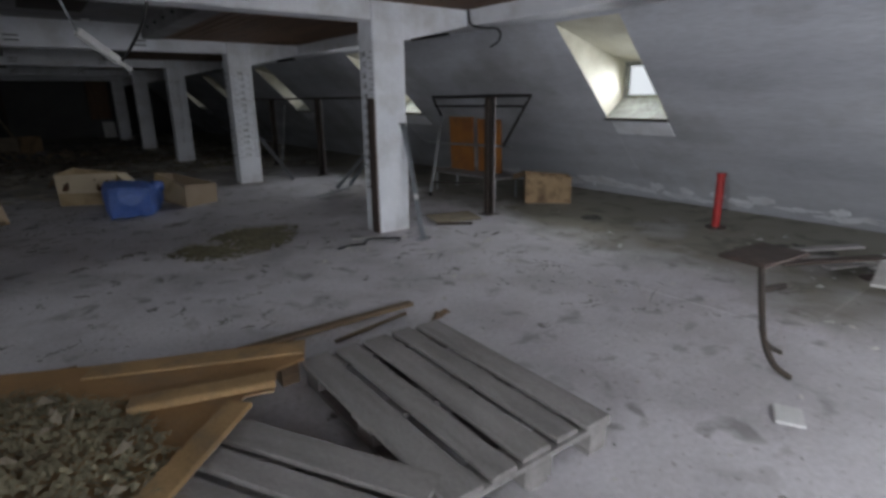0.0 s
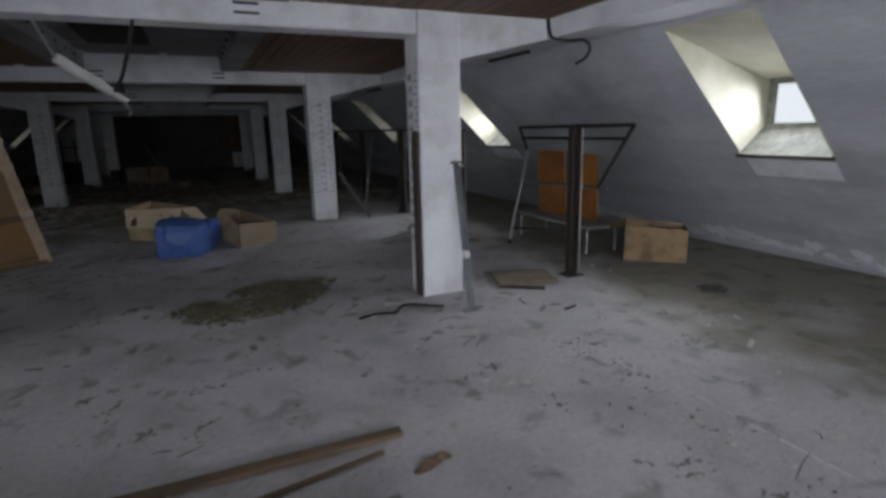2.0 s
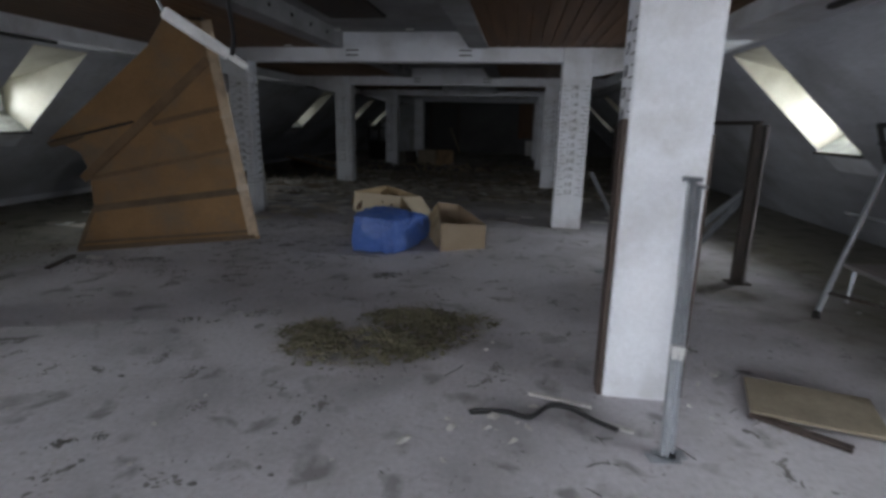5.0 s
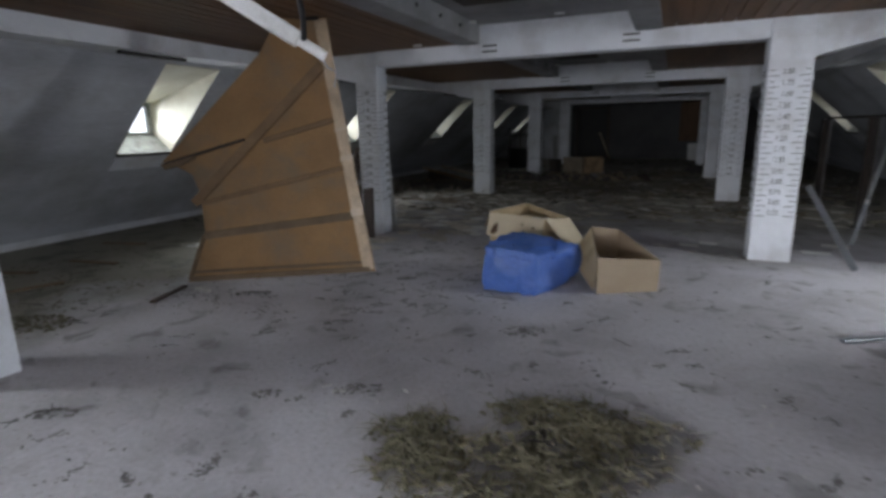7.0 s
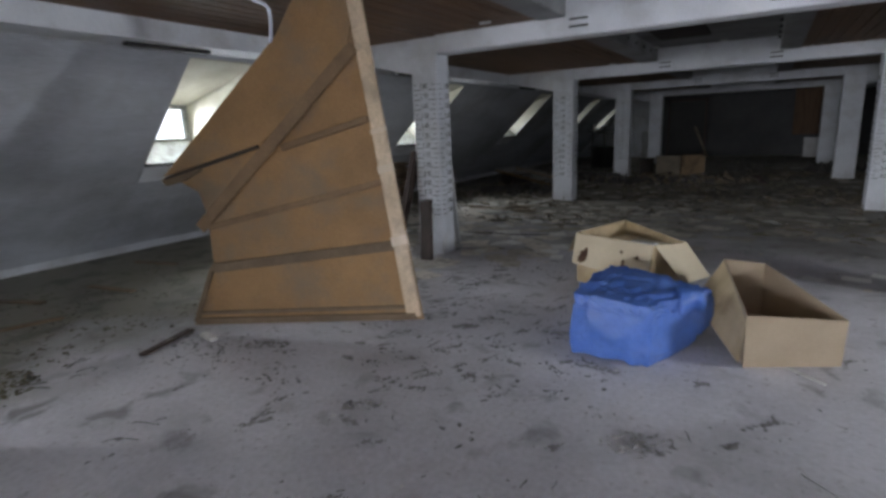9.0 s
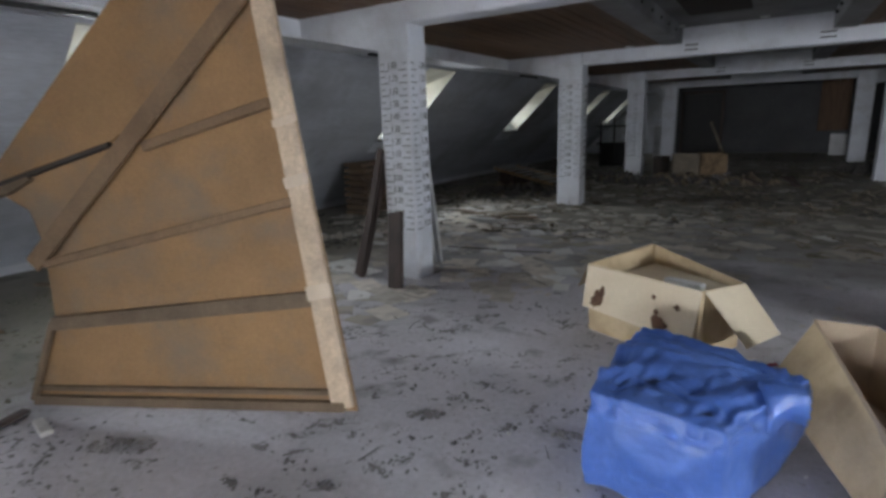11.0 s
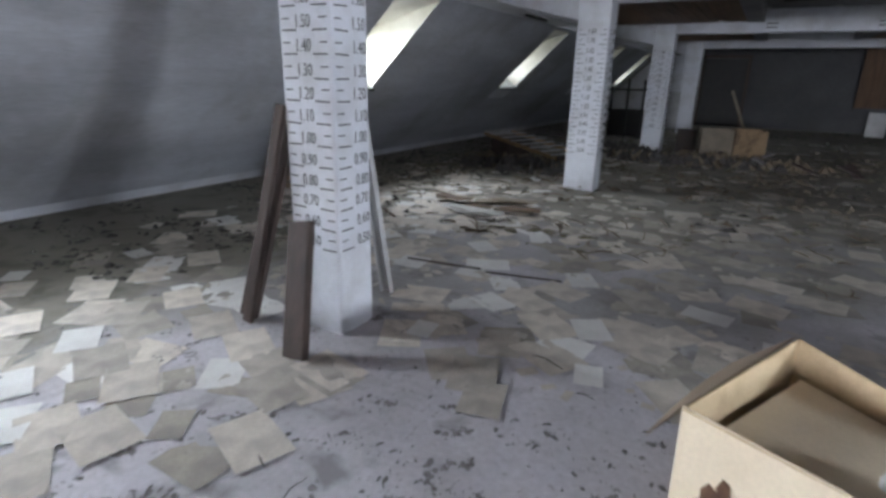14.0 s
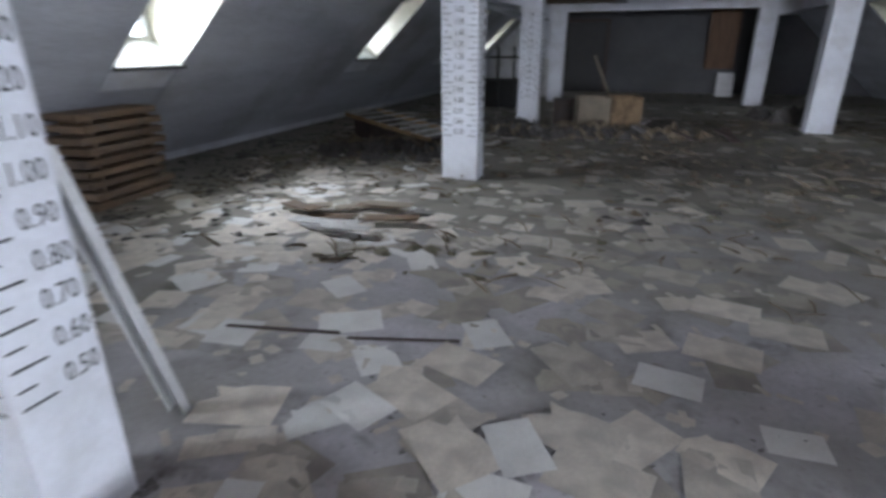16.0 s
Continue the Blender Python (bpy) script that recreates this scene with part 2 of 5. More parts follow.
WHITE_METAL = material("white_enamelled_metal", (0.70, 0.70, 0.70), (0.55, 0.55, 0.54), 0.4, 4, 60, 0.1, mix=0.3)
CABLE = material("black_cable", (0.018, 0.018, 0.02), rough=0.5)
WHITE_CORD = material("white_cord", (0.62, 0.63, 0.70), rough=0.6)


def glass_material():
    m = bpy.data.materials.new("window_glass")
    m.use_nodes = True
    s = m.node_tree.nodes["Principled BSDF"]
    s.inputs["Transmission Weight"].default_value, s.inputs["Roughness"].default_value = 1.0, 0.05
    s.inputs["Base Color"].default_value, s.inputs["IOR"].default_value = (0.95, 0.97, 0.97, 1), 1.1
    return m


GLASS = glass_material()


# ---- mesh helpers ----
def finish(name, bm, mat, parent=None, label="", smooth=False):
    me = bpy.data.meshes.new(name)
    bmesh.ops.recalc_face_normals(bm, faces=bm.faces)
    bm.to_mesh(me)
    bm.free()
    me.materials.append(mat)
    if smooth:
        me.shade_smooth()
    ob = new(name, me)
    if parent:
        ob.parent = parent
    if label:
        ob["label"] = label
    return ob


def part(name, bm, mat, parent, label="", smooth=False):
    return finish(name, bm, mat, parent, label, smooth)


def thing(name, label, category, at=None, group=""):
    ob = tagged(new(name), label, category, group)
    ob.matrix_basis = at or Matrix.Identity(4)
    return ob


def setting(ob, label, category=""):
    return tagged(ob, label, category, kind="structure")


def add_box(bm, size, m=None, bevel=0.0):
    r = bmesh.ops.create_cube(bm, size=1.0, matrix=(m or Matrix.Identity(4)) @ Matrix.Diagonal((*size, 1)))
    if bevel:
        edges = list({e for v in r["verts"] for e in v.link_edges})
        bmesh.ops.bevel(bm, geom=edges, offset=bevel, segments=1, affect="EDGES", profile=0.5)
    return bm


def box(size, m=None, bevel=0.0):
    return add_box(bmesh.new(), size, m, bevel)


def between(a, b, up=(0, 0, 1)):
    """The pose of a bar's middle whose z runs from a to b, and its length."""
    a, b = Vector(a), Vector(b)
    z = (b - a).normalized()
    x = Vector(up).cross(z)
    x = x.normalized() if x.length > 1e-4 else Vector((1, 0, 0))
    y = z.cross(x)
    m = Matrix((x, y, z)).transposed().to_4x4()
    m.translation = (a + b) / 2
    return m, (b - a).length


def bar(a, b, wide, thick, bevel=0.003, up=(0, 0, 1), bm=None):
    m, length = between(a, b, up)
    return add_box(bm or bmesh.new(), (wide, thick, length), m, bevel)


def rod(a, b, r, sides=10, bm=None, r2=None):
    bm = bm or bmesh.new()
    m, length = between(a, b)
    bmesh.ops.create_cone(bm, cap_ends=True, segments=sides, radius1=r, radius2=r if r2 is None else r2, depth=length, matrix=m)
    return bm


def prism(bm, outline, y0, y1):
    """An x-z outline drawn out along y."""
    a = [bm.verts.new((x, y0, z)) for x, z in outline]
    b = [bm.verts.new((x, y1, z)) for x, z in outline]
    bm.faces.new(a)
    bm.faces.new(list(reversed(b)))
    for i in range(len(a)):
        j = (i + 1) % len(a)
        bm.faces.new((a[i], b[i], b[j], a[j]))
    return bm


def tube(name, points, r, mat, parent=None, label=""):
    """A bent wire or pipe through points, as a mesh."""
    pts = [Vector(p) for p in points]
    fine = []
    for i in range(len(pts) - 1):
        p0, p1, p2, p3 = pts[max(i - 1, 0)], pts[i], pts[i + 1], pts[min(i + 2, len(pts) - 1)]
        for s in range(6):
            t = s / 6
            fine.append(0.5 * ((2 * p1) + (p2 - p0) * t + (2 * p0 - 5 * p1 + 4 * p2 - p3) * t * t + (3 * p1 - p0 - 3 * p2 + p3) * t ** 3))
    fine.append(pts[-1])
    bm, rings = bmesh.new(), []
    for i, p in enumerate(fine):
        d = (fine[min(i + 1, len(fine) - 1)] - fine[max(i - 1, 0)]).normalized()
        u = d.cross(Vector((0.3, 0.2, 0.93))).normalized()
        v = d.cross(u)
        rings.append([bm.verts.new(p + r * (math.cos(a) * u + math.sin(a) * v)) for a in (k * math.pi / 3 for k in range(6))])
    for a, b in zip(rings, rings[1:]):
        for k in range(6):
            bm.faces.new((a[k], a[(k + 1) % 6], b[(k + 1) % 6], b[k]))
    bm.faces.new(rings[0])
    bm.faces.new(rings[-1])
    return finish(name, bm, mat, parent, label, True)


# ---- the shell ----
Y0, Y1 = -8.2, 21.6
FOOT, EAVE, RISE = 5.95, 3.70, 2.12
DEEP = 0.50
SLOPE = RISE / (FOOT - EAVE)


def on_slope(z):
    return FOOT - z / SLOPE


def ground():
    bm = bmesh.new()
    bmesh.ops.create_grid(bm, x_segments=44, y_segments=104, size=0.5)
    for v in bm.verts:
        v.co = Vector((v.co.x * 14.6, Y0 - 0.3 + (v.co.y + 0.5) * (Y1 - Y0 + 0.6), 0.0))
    low = bmesh.ops.extrude_face_region(bm, geom=bm.faces[:])
    for v in low["geom"]:
        if isinstance(v, bmesh.types.BMVert):
            v.co.z = -0.25
    return setting(finish("floor", bm, FLOOR), "dusty grey screed floor with dark dirt stains", "floor")


ground()


def roof_slope(side, name):
    """The sloping attic wall, cut by dormer openings."""
    bm = bmesh.new()
    top_in = (EAVE, RISE)
    foot_in, foot_out = (FOOT, -0.02), (FOOT + DEEP, -0.02)
    plain = [foot_in, top_in, (EAVE, RISE + 0.5), foot_out]
    cheek = [foot_in, top_in, (EAVE, RISE + 0.5), (3.95, 2.37), (5.16, 1.90), (5.16, 1.20), foot_out]
    low = [foot_in, (on_slope(1.08), 1.08), (5.06, 1.30), (5.16, 1.20), foot_out]
    high = [(on_slope(2.075), 2.075), top_in, (EAVE, RISE + 0.5), (3.95, 2.37), (5.16, 1.90), (5.16, 1.74), (4.98, 1.74)]
    half, edge = 0.38, 0.10
    at = Y0
    for y in (WEST_DORMERS if side < 0 else DORMERS):
        for a, b, outlines in ((at, y - half - edge, (plain,)), (y - half - edge, y - half, (cheek,)), (y - half, y + half, (low, high)),
                               (y + half, y + half + edge, (cheek,))):
            for o in outlines:
                prism(bm, [(side * x, z) for x, z in o], a, b)
        at = y + half + edge
    prism(bm, [(side * x, z) for x, z in plain], at, Y1)
    return setting(finish(name, bm, PLASTER), "whitewashed sloping attic wall with damp stains", "wall")


roof_slope(-1, "wall_west")
roof_slope(1, "wall_east")


def dormer_window(side, y, index):
    """Small upright pane in a frame, with reveal lining and sill."""
    w = thing("window_%d" % index, "small dormer window with dirty white frame and cream reveal", "window")
    tagged(w, kind="structure")
    w.matrix_basis = pose(0, y, 0)
    s = side
    for z in (1.335, 1.705):
        part("window_frame", box((0.05, 0.75, 0.05), pose(s * 5.05, 0, z), 0.004), SILL, w)
    for dy in (-0.35, 0.35):
        part("window_frame", box((0.046, 0.05, 0.32), pose(s * 5.05, dy, 1.52), 0.004), SILL, w)
    pane = part("pane", box((0.006, 0.66, 0.33), pose(s * 5.075, 0, 1.52)), GLASS, w)
    pane.visible_shadow = False
    sill = bmesh.new()
    prism(sill, [(s * x, z) for x, z in ((4.74, 1.075), (4.72, 1.105), (5.02, 1.325), (5.05, 1.302))], -0.376, 0.376)
    part("window_sill", sill, SILL, w)
    lip = bmesh.new()
    add_box(lip, (0.03, 0.79, 0.028), pose(s * 4.725, 0, 1.090), 0.004)
    part("sill_edge", lip, RUST, w, "dark rusted sill edge")
    lining = bmesh.new()
    prism(lining, [(s * x, z) for x, z in ((on_slope(2.062), 2.062), (on_slope(2.062) - 0.01, 2.073), (4.98, 1.739), (4.98, 1.727))], -0.376, 0.376)
    part("soffit_lining", lining, REVEAL, w)
    for dy in (-0.377, 0.377):
        cheek = bmesh.new()
        prism(cheek, [(s * x, z) for x, z in ((on_slope(2.06), 2.06), (4.98, 1.728), (5.03, 1.72), (5.03, 1.33), (4.74, 1.12))], dy - 0.002, dy + 0.002)
        part("reveal_lining", cheek, REVEAL, w)
    apron = bmesh.new()
    prism(apron, [(s * x, z) for x, z in ((on_slope(0.90), 0.90), (on_slope(0.90) - 0.035, 0.915), (on_slope(1.05) - 0.035, 1.065), (on_slope(1.05), 1.05))], -0.36, 0.36)
    part("apron", apron, CONCRETE, w)


for side, row in ((-1, WEST_DORMERS), (1, DORMERS)):
    for i, y in enumerate(row):
        dormer_window(side, y, 2 * i + (1 if side < 0 else 2))


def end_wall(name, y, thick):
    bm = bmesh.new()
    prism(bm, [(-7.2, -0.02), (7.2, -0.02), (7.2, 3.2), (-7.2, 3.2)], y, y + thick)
    return setting(finish(name, bm, GABLE), "grey plastered gable wall with far-end shade put into its colour", "wall")


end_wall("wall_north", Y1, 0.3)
# white sheet painting the daylit west part against the darkened gable
bm = bmesh.new()
prism(bm, [(-5.93, 0.0), (-2.75, 0.0), (-2.75, 2.07), (-3.70, 2.07)], Y1 - 0.012, Y1 - 0.001)
setting(finish("wall_north_coat", bm, CONCRETE), "daylit part of the gable wall, set off in white", "wall")


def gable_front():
    """The unseen south gable, with one wide window opening added for the fill lamp."""
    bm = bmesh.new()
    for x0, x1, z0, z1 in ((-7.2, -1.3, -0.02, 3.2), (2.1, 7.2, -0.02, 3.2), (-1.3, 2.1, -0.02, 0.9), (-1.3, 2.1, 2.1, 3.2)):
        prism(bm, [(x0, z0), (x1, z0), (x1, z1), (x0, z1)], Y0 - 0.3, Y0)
    setting(finish("wall_south", bm, PLASTER), "grimy plastered gable wall closing the unseen south end, with an added window", "wall")
    w = thing("window_gable", "added wide window with white frame in the unseen south gable", "window", pose(0.4, Y0 - 0.12, 1.5))
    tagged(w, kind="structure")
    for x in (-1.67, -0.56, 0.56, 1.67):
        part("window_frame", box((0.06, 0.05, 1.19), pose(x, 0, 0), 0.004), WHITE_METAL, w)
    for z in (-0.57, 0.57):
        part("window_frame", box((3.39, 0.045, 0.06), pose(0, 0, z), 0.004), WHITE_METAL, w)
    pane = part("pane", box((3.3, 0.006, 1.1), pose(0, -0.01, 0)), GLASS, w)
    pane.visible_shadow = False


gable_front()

# kerb along the foot of each slope
for side, name in ((-1, "baseboard_west"), (1, "baseboard_east")):
    bm = bmesh.new()
    prism(bm, [(side * x, z) for x, z in ((FOOT + 0.02, 0.0), (FOOT - 0.05, 0.0), (on_slope(0.13) - 0.012, 0.13), (on_slope(0.13) + 0.03, 0.15))], Y0, Y1)
    setting(finish(name, bm, CONCRETE if side < 0 else PLASTER), "plaster strip along the wall foot", "baseboard")


def plaster_crust():
    """Flaking white limewash left on the foot of the east slope, ragged above and below."""
    rng = random.Random(17)
    verts, faces, y = [], [], -5.6
    while y < 2.6:
        wide, steps = rng.uniform(0.06, 0.42), 7
        height, foot = rng.uniform(0.03, 0.12), rng.uniform(0.04, 0.15)
        base = len(verts)
        for i in range(steps + 1):
            u = i / steps
            swell = math.sin(math.pi * u) ** 0.6
            mid = foot + height / 2 + rng.uniform(-0.012, 0.012)
            for z in (mid - swell * height / 2 * rng.uniform(0.5, 1.1), mid + swell * height / 2 * rng.uniform(0.6, 1.3)):
                for off in (0.004, 0.022 if 0 < i < steps else 0.006):
                    verts.append((on_slope(z) - (off + (0.017 if z < 0.15 else 0.0)), y + u * wide, z))
        for i in range(steps):
            k = base + 4 * i
            for p, q in ((0, 1), (1, 3), (3, 2)):
                faces.append((k + p, k + q, k + 4 + q, k + 4 + p))
        y += wide * rng.uniform(0.15, 0.75)
    me = bpy.data.meshes.new("plaster_crust")
    me.from_pydata(verts, [], faces)
    me.materials.append(CONCRETE)
    setting(new("plaster_crust", me), "flaking white limewash crust along the wall foot", "plaster")


plaster_crust()

FRAMES = [BAY * k for k in range(-2, 5)]
UNDER, WOOD_Z, COFFER_Z = 2.075, 2.245, 2.43


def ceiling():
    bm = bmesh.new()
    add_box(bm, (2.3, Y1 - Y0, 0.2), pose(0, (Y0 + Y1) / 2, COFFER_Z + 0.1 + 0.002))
    return setting(finish("ceiling", bm, CEIL_PAINT), "grimy white coffered concrete ceiling, toned dark for overhead shade", "ceiling")


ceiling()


def wood_ceiling(side):
    bm = bmesh.new()
    x0, x1 = (1.14, 3.40) if side > 0 else (-3.40, -0.97)
    count = 18
    step = (x1 - x0) / count
    for k in range(count):
        add_box(bm, (step - 0.008, Y1 - Y0, 0.02), pose(x0 + step * (k + 0.5), (Y0 + Y1) / 2, WOOD_Z + 0.012), 0.004)
    add_box(bm, (x1 - x0, Y1 - Y0, 0.1), pose((x0 + x1) / 2, (Y0 + Y1) / 2, WOOD_Z + 0.08))
    return setting(finish("ceiling_boards_%s" % ("east" if side > 0 else "west"), bm, CEILING_WOOD), "dark brown boarded ceiling", "ceiling")


wood_ceiling(-1)
wood_ceiling(1)


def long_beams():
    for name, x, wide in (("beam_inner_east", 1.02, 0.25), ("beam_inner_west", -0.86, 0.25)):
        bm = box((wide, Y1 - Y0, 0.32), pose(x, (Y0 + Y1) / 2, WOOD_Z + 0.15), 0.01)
        setting(finish(name, bm, CEIL_PAINT), "white painted concrete ceiling beam, toned dark for overhead shade", "beam")
    for name, side in (("beam_eave_east", 1), ("beam_eave_west", -1)):
        bm = bmesh.new()
        prism(bm, [(side * x, z) for x, z in ((3.26, 2.09), (3.26, 2.42), (3.78, 2.42), (3.76, 2.10), (3.66, 2.105))], Y0, Y1)
        setting(finish(name, bm, CONCRETE), "white painted edge beam where slope meets ceiling", "beam")


long_beams()


def number_mesh(text):
    """Stencilled figures as a thin mesh, centred, upright in x-z."""
    curve = bpy.data.curves.new("number", "FONT")
    curve.body, curve.size, curve.extrude, curve.resolution_u = text, 0.078, 0.0008, 2
    curve.align_x, curve.align_y = "CENTER", "CENTER"
    holder = new("number", curve)
    me = bpy.data.meshes.new_from_object(holder.evaluated_get(bpy.context.evaluated_depsgraph_get()))
    bpy.data.objects.remove(holder)
    me.transform(Matrix.Rotation(radians(90), 4, "X") @ Matrix.Diagonal((0.72, 1, 1, 1)))
    me.materials.clear()
    me.materials.append(INK)
    return me


NUMBERS = [(0.5 + 0.1 * k, number_mesh("%.2f" % (0.5 + 0.1 * k))) for k in range(14)]
TURN = {"S": 0, "E": 90, "N": 180, "W": -90}


def scale_marks(owner, face, hx, hy):
    """Height marks every 5 cm with figures every 10 cm on one face."""
    m = pose(0, 0, 0, 0, 0, TURN[face])
    half, out = (hx, hy) if face in "SN" else (hy, hx)
    bm = bmesh.new()
    sides = (-1, 1) if face in "SN" else (-1,) if face == "E" else (1,)
    for k in range(0, 28):
        z = 0.442 + 0.05 * k
        for side in sides:
            long = 0.085 if k % 2 == 0 else 0.045
            add_box(bm, (long, 0.002, 0.007 if k % 2 == 0 else 0.006), m @ pose(side * (half - 0.022 - long / 2), -out - 0.001, z + random.uniform(-0.002, 0.002), 0, random.uniform(-2, 2)))
    part("tick_marks", bm, INK, owner, "black stencilled height marks")
    shift = {"E": 0.055, "W": -0.055}.get(face, -0.01)
    for z, me in NUMBERS:
        ob = new("number", me)
        ob.parent = owner
        ob.matrix_basis = m @ pose(shift + random.uniform(-0.004, 0.004), -out - 0.001, z - 0.024 + random.uniform(-0.003, 0.003))


def column_bm(hx, hy):
    bm = bmesh.new()
    add_box(bm, (2 * hx, 2 * hy, UNDER + 0.2), pose(0, 0, (UNDER + 0.2) / 2 - 0.005))
    upright = [e for e in bm.edges if abs(e.verts[0].co.z - e.verts[1].co.z) > 1]
    bmesh.ops.bevel(bm, geom=upright, offset=0.016, segments=2, affect="EDGES", profile=0.5)
    return bm


HX, HY = 0.183, 0.14


def column(x, y, faces, hx=HX, hy=HY):
    c = thing("column", "square whitewashed concrete column" + (" with black stencilled height scale" if faces else ""), "column", pose(x, y + hy, 0), "attic columns")
    part("shaft", column_bm(hx, hy), CONCRETE, c)
    out = 1 if x > 0 else -1
    knee = bmesh.new()
    prism(knee, [(out * a, z) for a, z in ((hx - 0.02, 1.90), (hx - 0.02, 2.26), (1.03, 2.26), (1.03, 2.10))], -hy + 0.012, hy - 0.012)
    part("haunch", knee, CONCRETE, c)
    for face in faces:
        scale_marks(c, face, hx, hy)
    return c


MARKS = {(-1, 0): "ES", (-1, 1): "SE", (-1, 2): "SE", (-1, 3): "SE", (1, 0): "W", (1, 1): "SW", (1, 2): "SW"}
for k, y in enumerate(FRAMES):
    if k < 2:
        continue
    for side in (-1, 1):
        faces = MARKS.get((side, k - 2), "")
        if (side, k) == (-1, 3):
            column(-2.25, y + 0.075, faces, 0.155, 0.125)
        elif (side, k) == (-1, 2):
            column(-2.28, y, faces)
        else:
            column(side * 2.25, y, faces)
    bm = box((4.5 - 2 * HX + 0.004, 2 * HY - 0.03, 0.5), pose(0, y + HY, UNDER + 0.25), 0.012)
    setting(finish("cross_beam", bm, CONCRETE), "white painted concrete cross beam", "beam")


# overcast daylight outside the dormers
for side, name in ((-1, "backdrop_west"), (1, "backdrop_east")):
    bm = box((0.2, 90, 26), pose(side * 34, 5, 11))
    haze = bpy.data.materials.new("overcast_sky")
    haze.use_nodes = True
    glow = haze.node_tree.nodes["Principled BSDF"]
    glow.inputs["Base Color"].default_value = (0.7, 0.75, 0.8, 1)
    glow.inputs["Emission Color"].default_value = (0.90, 0.95, 1.0, 1)
    glow.inputs["Emission Strength"].default_value = 2.2
    setting(finish(name, bm, haze), "plain bright overcast sky beyond the windows", "sky")


# ---- things by the start: pallets, fallen panel, planks ----
def pallet(at, label, missing=()):
    """A Euro pallet: five top boards, three cross boards, nine blocks, three runners."""
    p = thing("pallet", label, "pallet", at, "pallets")
    xs, ws = (-0.332, -0.166, 0.0, 0.166, 0.332), (0.145, 0.112, 0.140, 0.112, 0.142)
    for k, (x, w) in enumerate(zip(xs, ws)):
        if k in missing:
            continue
        part("top_board", box((w, 1.2 + random.uniform(-0.015, 0.01), 0.022), pose(x + random.uniform(-0.006, 0.006), random.uniform(-0.01, 0.01), 0.133 + random.uniform(0, 0.003), 0, 0, random.uniform(-0.5, 0.5)), 0.004), GREY_WOOD, p)
    for y in (-0.53, 0, 0.53):
        part("cross_board", box((0.8, 0.14, 0.022), pose(0, y, 0.110), 0.003), GREY_WOOD, p)
        for x in (-0.33, 0, 0.33):
            part("block", box((0.10 if x else 0.14, 0.14, 0.078), pose(x, y, 0.060), 0.004), GREY_WOOD, p)
    for x in (-0.33, 0, 0.33):
        part("runner", box((0.10, 1.2, 0.021), pose(x, 0, 0.0105), 0.003), GREY_WOOD, p)
    return p


pallet(pose(0.545, -3.0, 0.0, 0, 0, -1.5), "weathered grey wooden pallet lying on the dusty floor")
pallet(pose(-0.433, -3.15, 0.0, 0, 0, 29), "broken grey wooden pallet missing boards beside another pallet", (1,))


def slab(outline, lift, frame_of, thick):
    """A flat sheet with an outline in a plane; frame_of(u, v, off) gives the place."""
    bm = bmesh.new()
    a = [bm.verts.new(frame_of(u, v, lift)) for u, v in outline]
    b = [bm.verts.new(frame_of(u, v, lift - thick)) for u, v in outline]
    bm.faces.new(a)
    bm.faces.new(list(reversed(b)))
    for i in range(len(a)):
        j = (i + 1) % len(a)
        bm.faces.new((a[i], b[i], b[j], a[j]))
    return bm


def fallen_panel():
    p = thing("fallen_ceiling_panel", "broken yellow plywood ceiling panel with pine battens lying on the floor", "panel")

    def at(u, v, off):
        return Vector((u, v, 0.152 + off + 0.01 * u))
    part("sheet", slab([(0.25, -2.24), (-0.65, -1.85), (-1.05, -1.64), (-1.75, -2.5), (-1.3, -3.4), (-0.62, -3.1), (-0.17, -2.58), (-0.06, -2.62), (0.02, -2.45), (0.16, -2.43)], 0.012, at, 0.012), PANEL_WOOD, p)
    for a, b, w, t in (((0.20, -2.33), (-0.68, -1.93), 0.13, 0.012), ((-0.03, -2.56), (-0.57, -2.39), 0.10, 0.035), ((-0.21, -2.65), (-0.70, -3.12), 0.11, 0.025)):
        part("batten", bar(at(*a, 0.012 + t / 2), at(*b, 0.012 + t / 2), w, t, 0.005), YELLOW_WOOD, p)
    for x, y in ((0.12, -2.30), (-0.75, -1.80), (-1.2, -3.25), (-1.6, -2.5)):
        part("support_block", box((0.09, 0.09, 0.15 + 0.01 * x), pose(x, y, 0.075 + 0.005 * x)), BATTEN, p)


fallen_panel()


def loose_board(a, b, wide, thick, mat, label, name="plank", up=(0, 0, 1)):
    p = tagged(finish(name, bar(a, b, wide, thick, 0.004, up), mat), label, name.replace("_", " "))
    return p


loose_board((-0.10, -1.84, 0.016), (1.17, -1.86, 0.016), 0.065, 0.026, PANEL_GRIME, "dark weathered plank lying on the dusty floor")
loose_board((0.50, -2.06, 0.010), (1.05, -1.97, 0.010), 0.028, 0.016, PANEL_GRIME, "short brown wooden slat on the floor by the pallet")


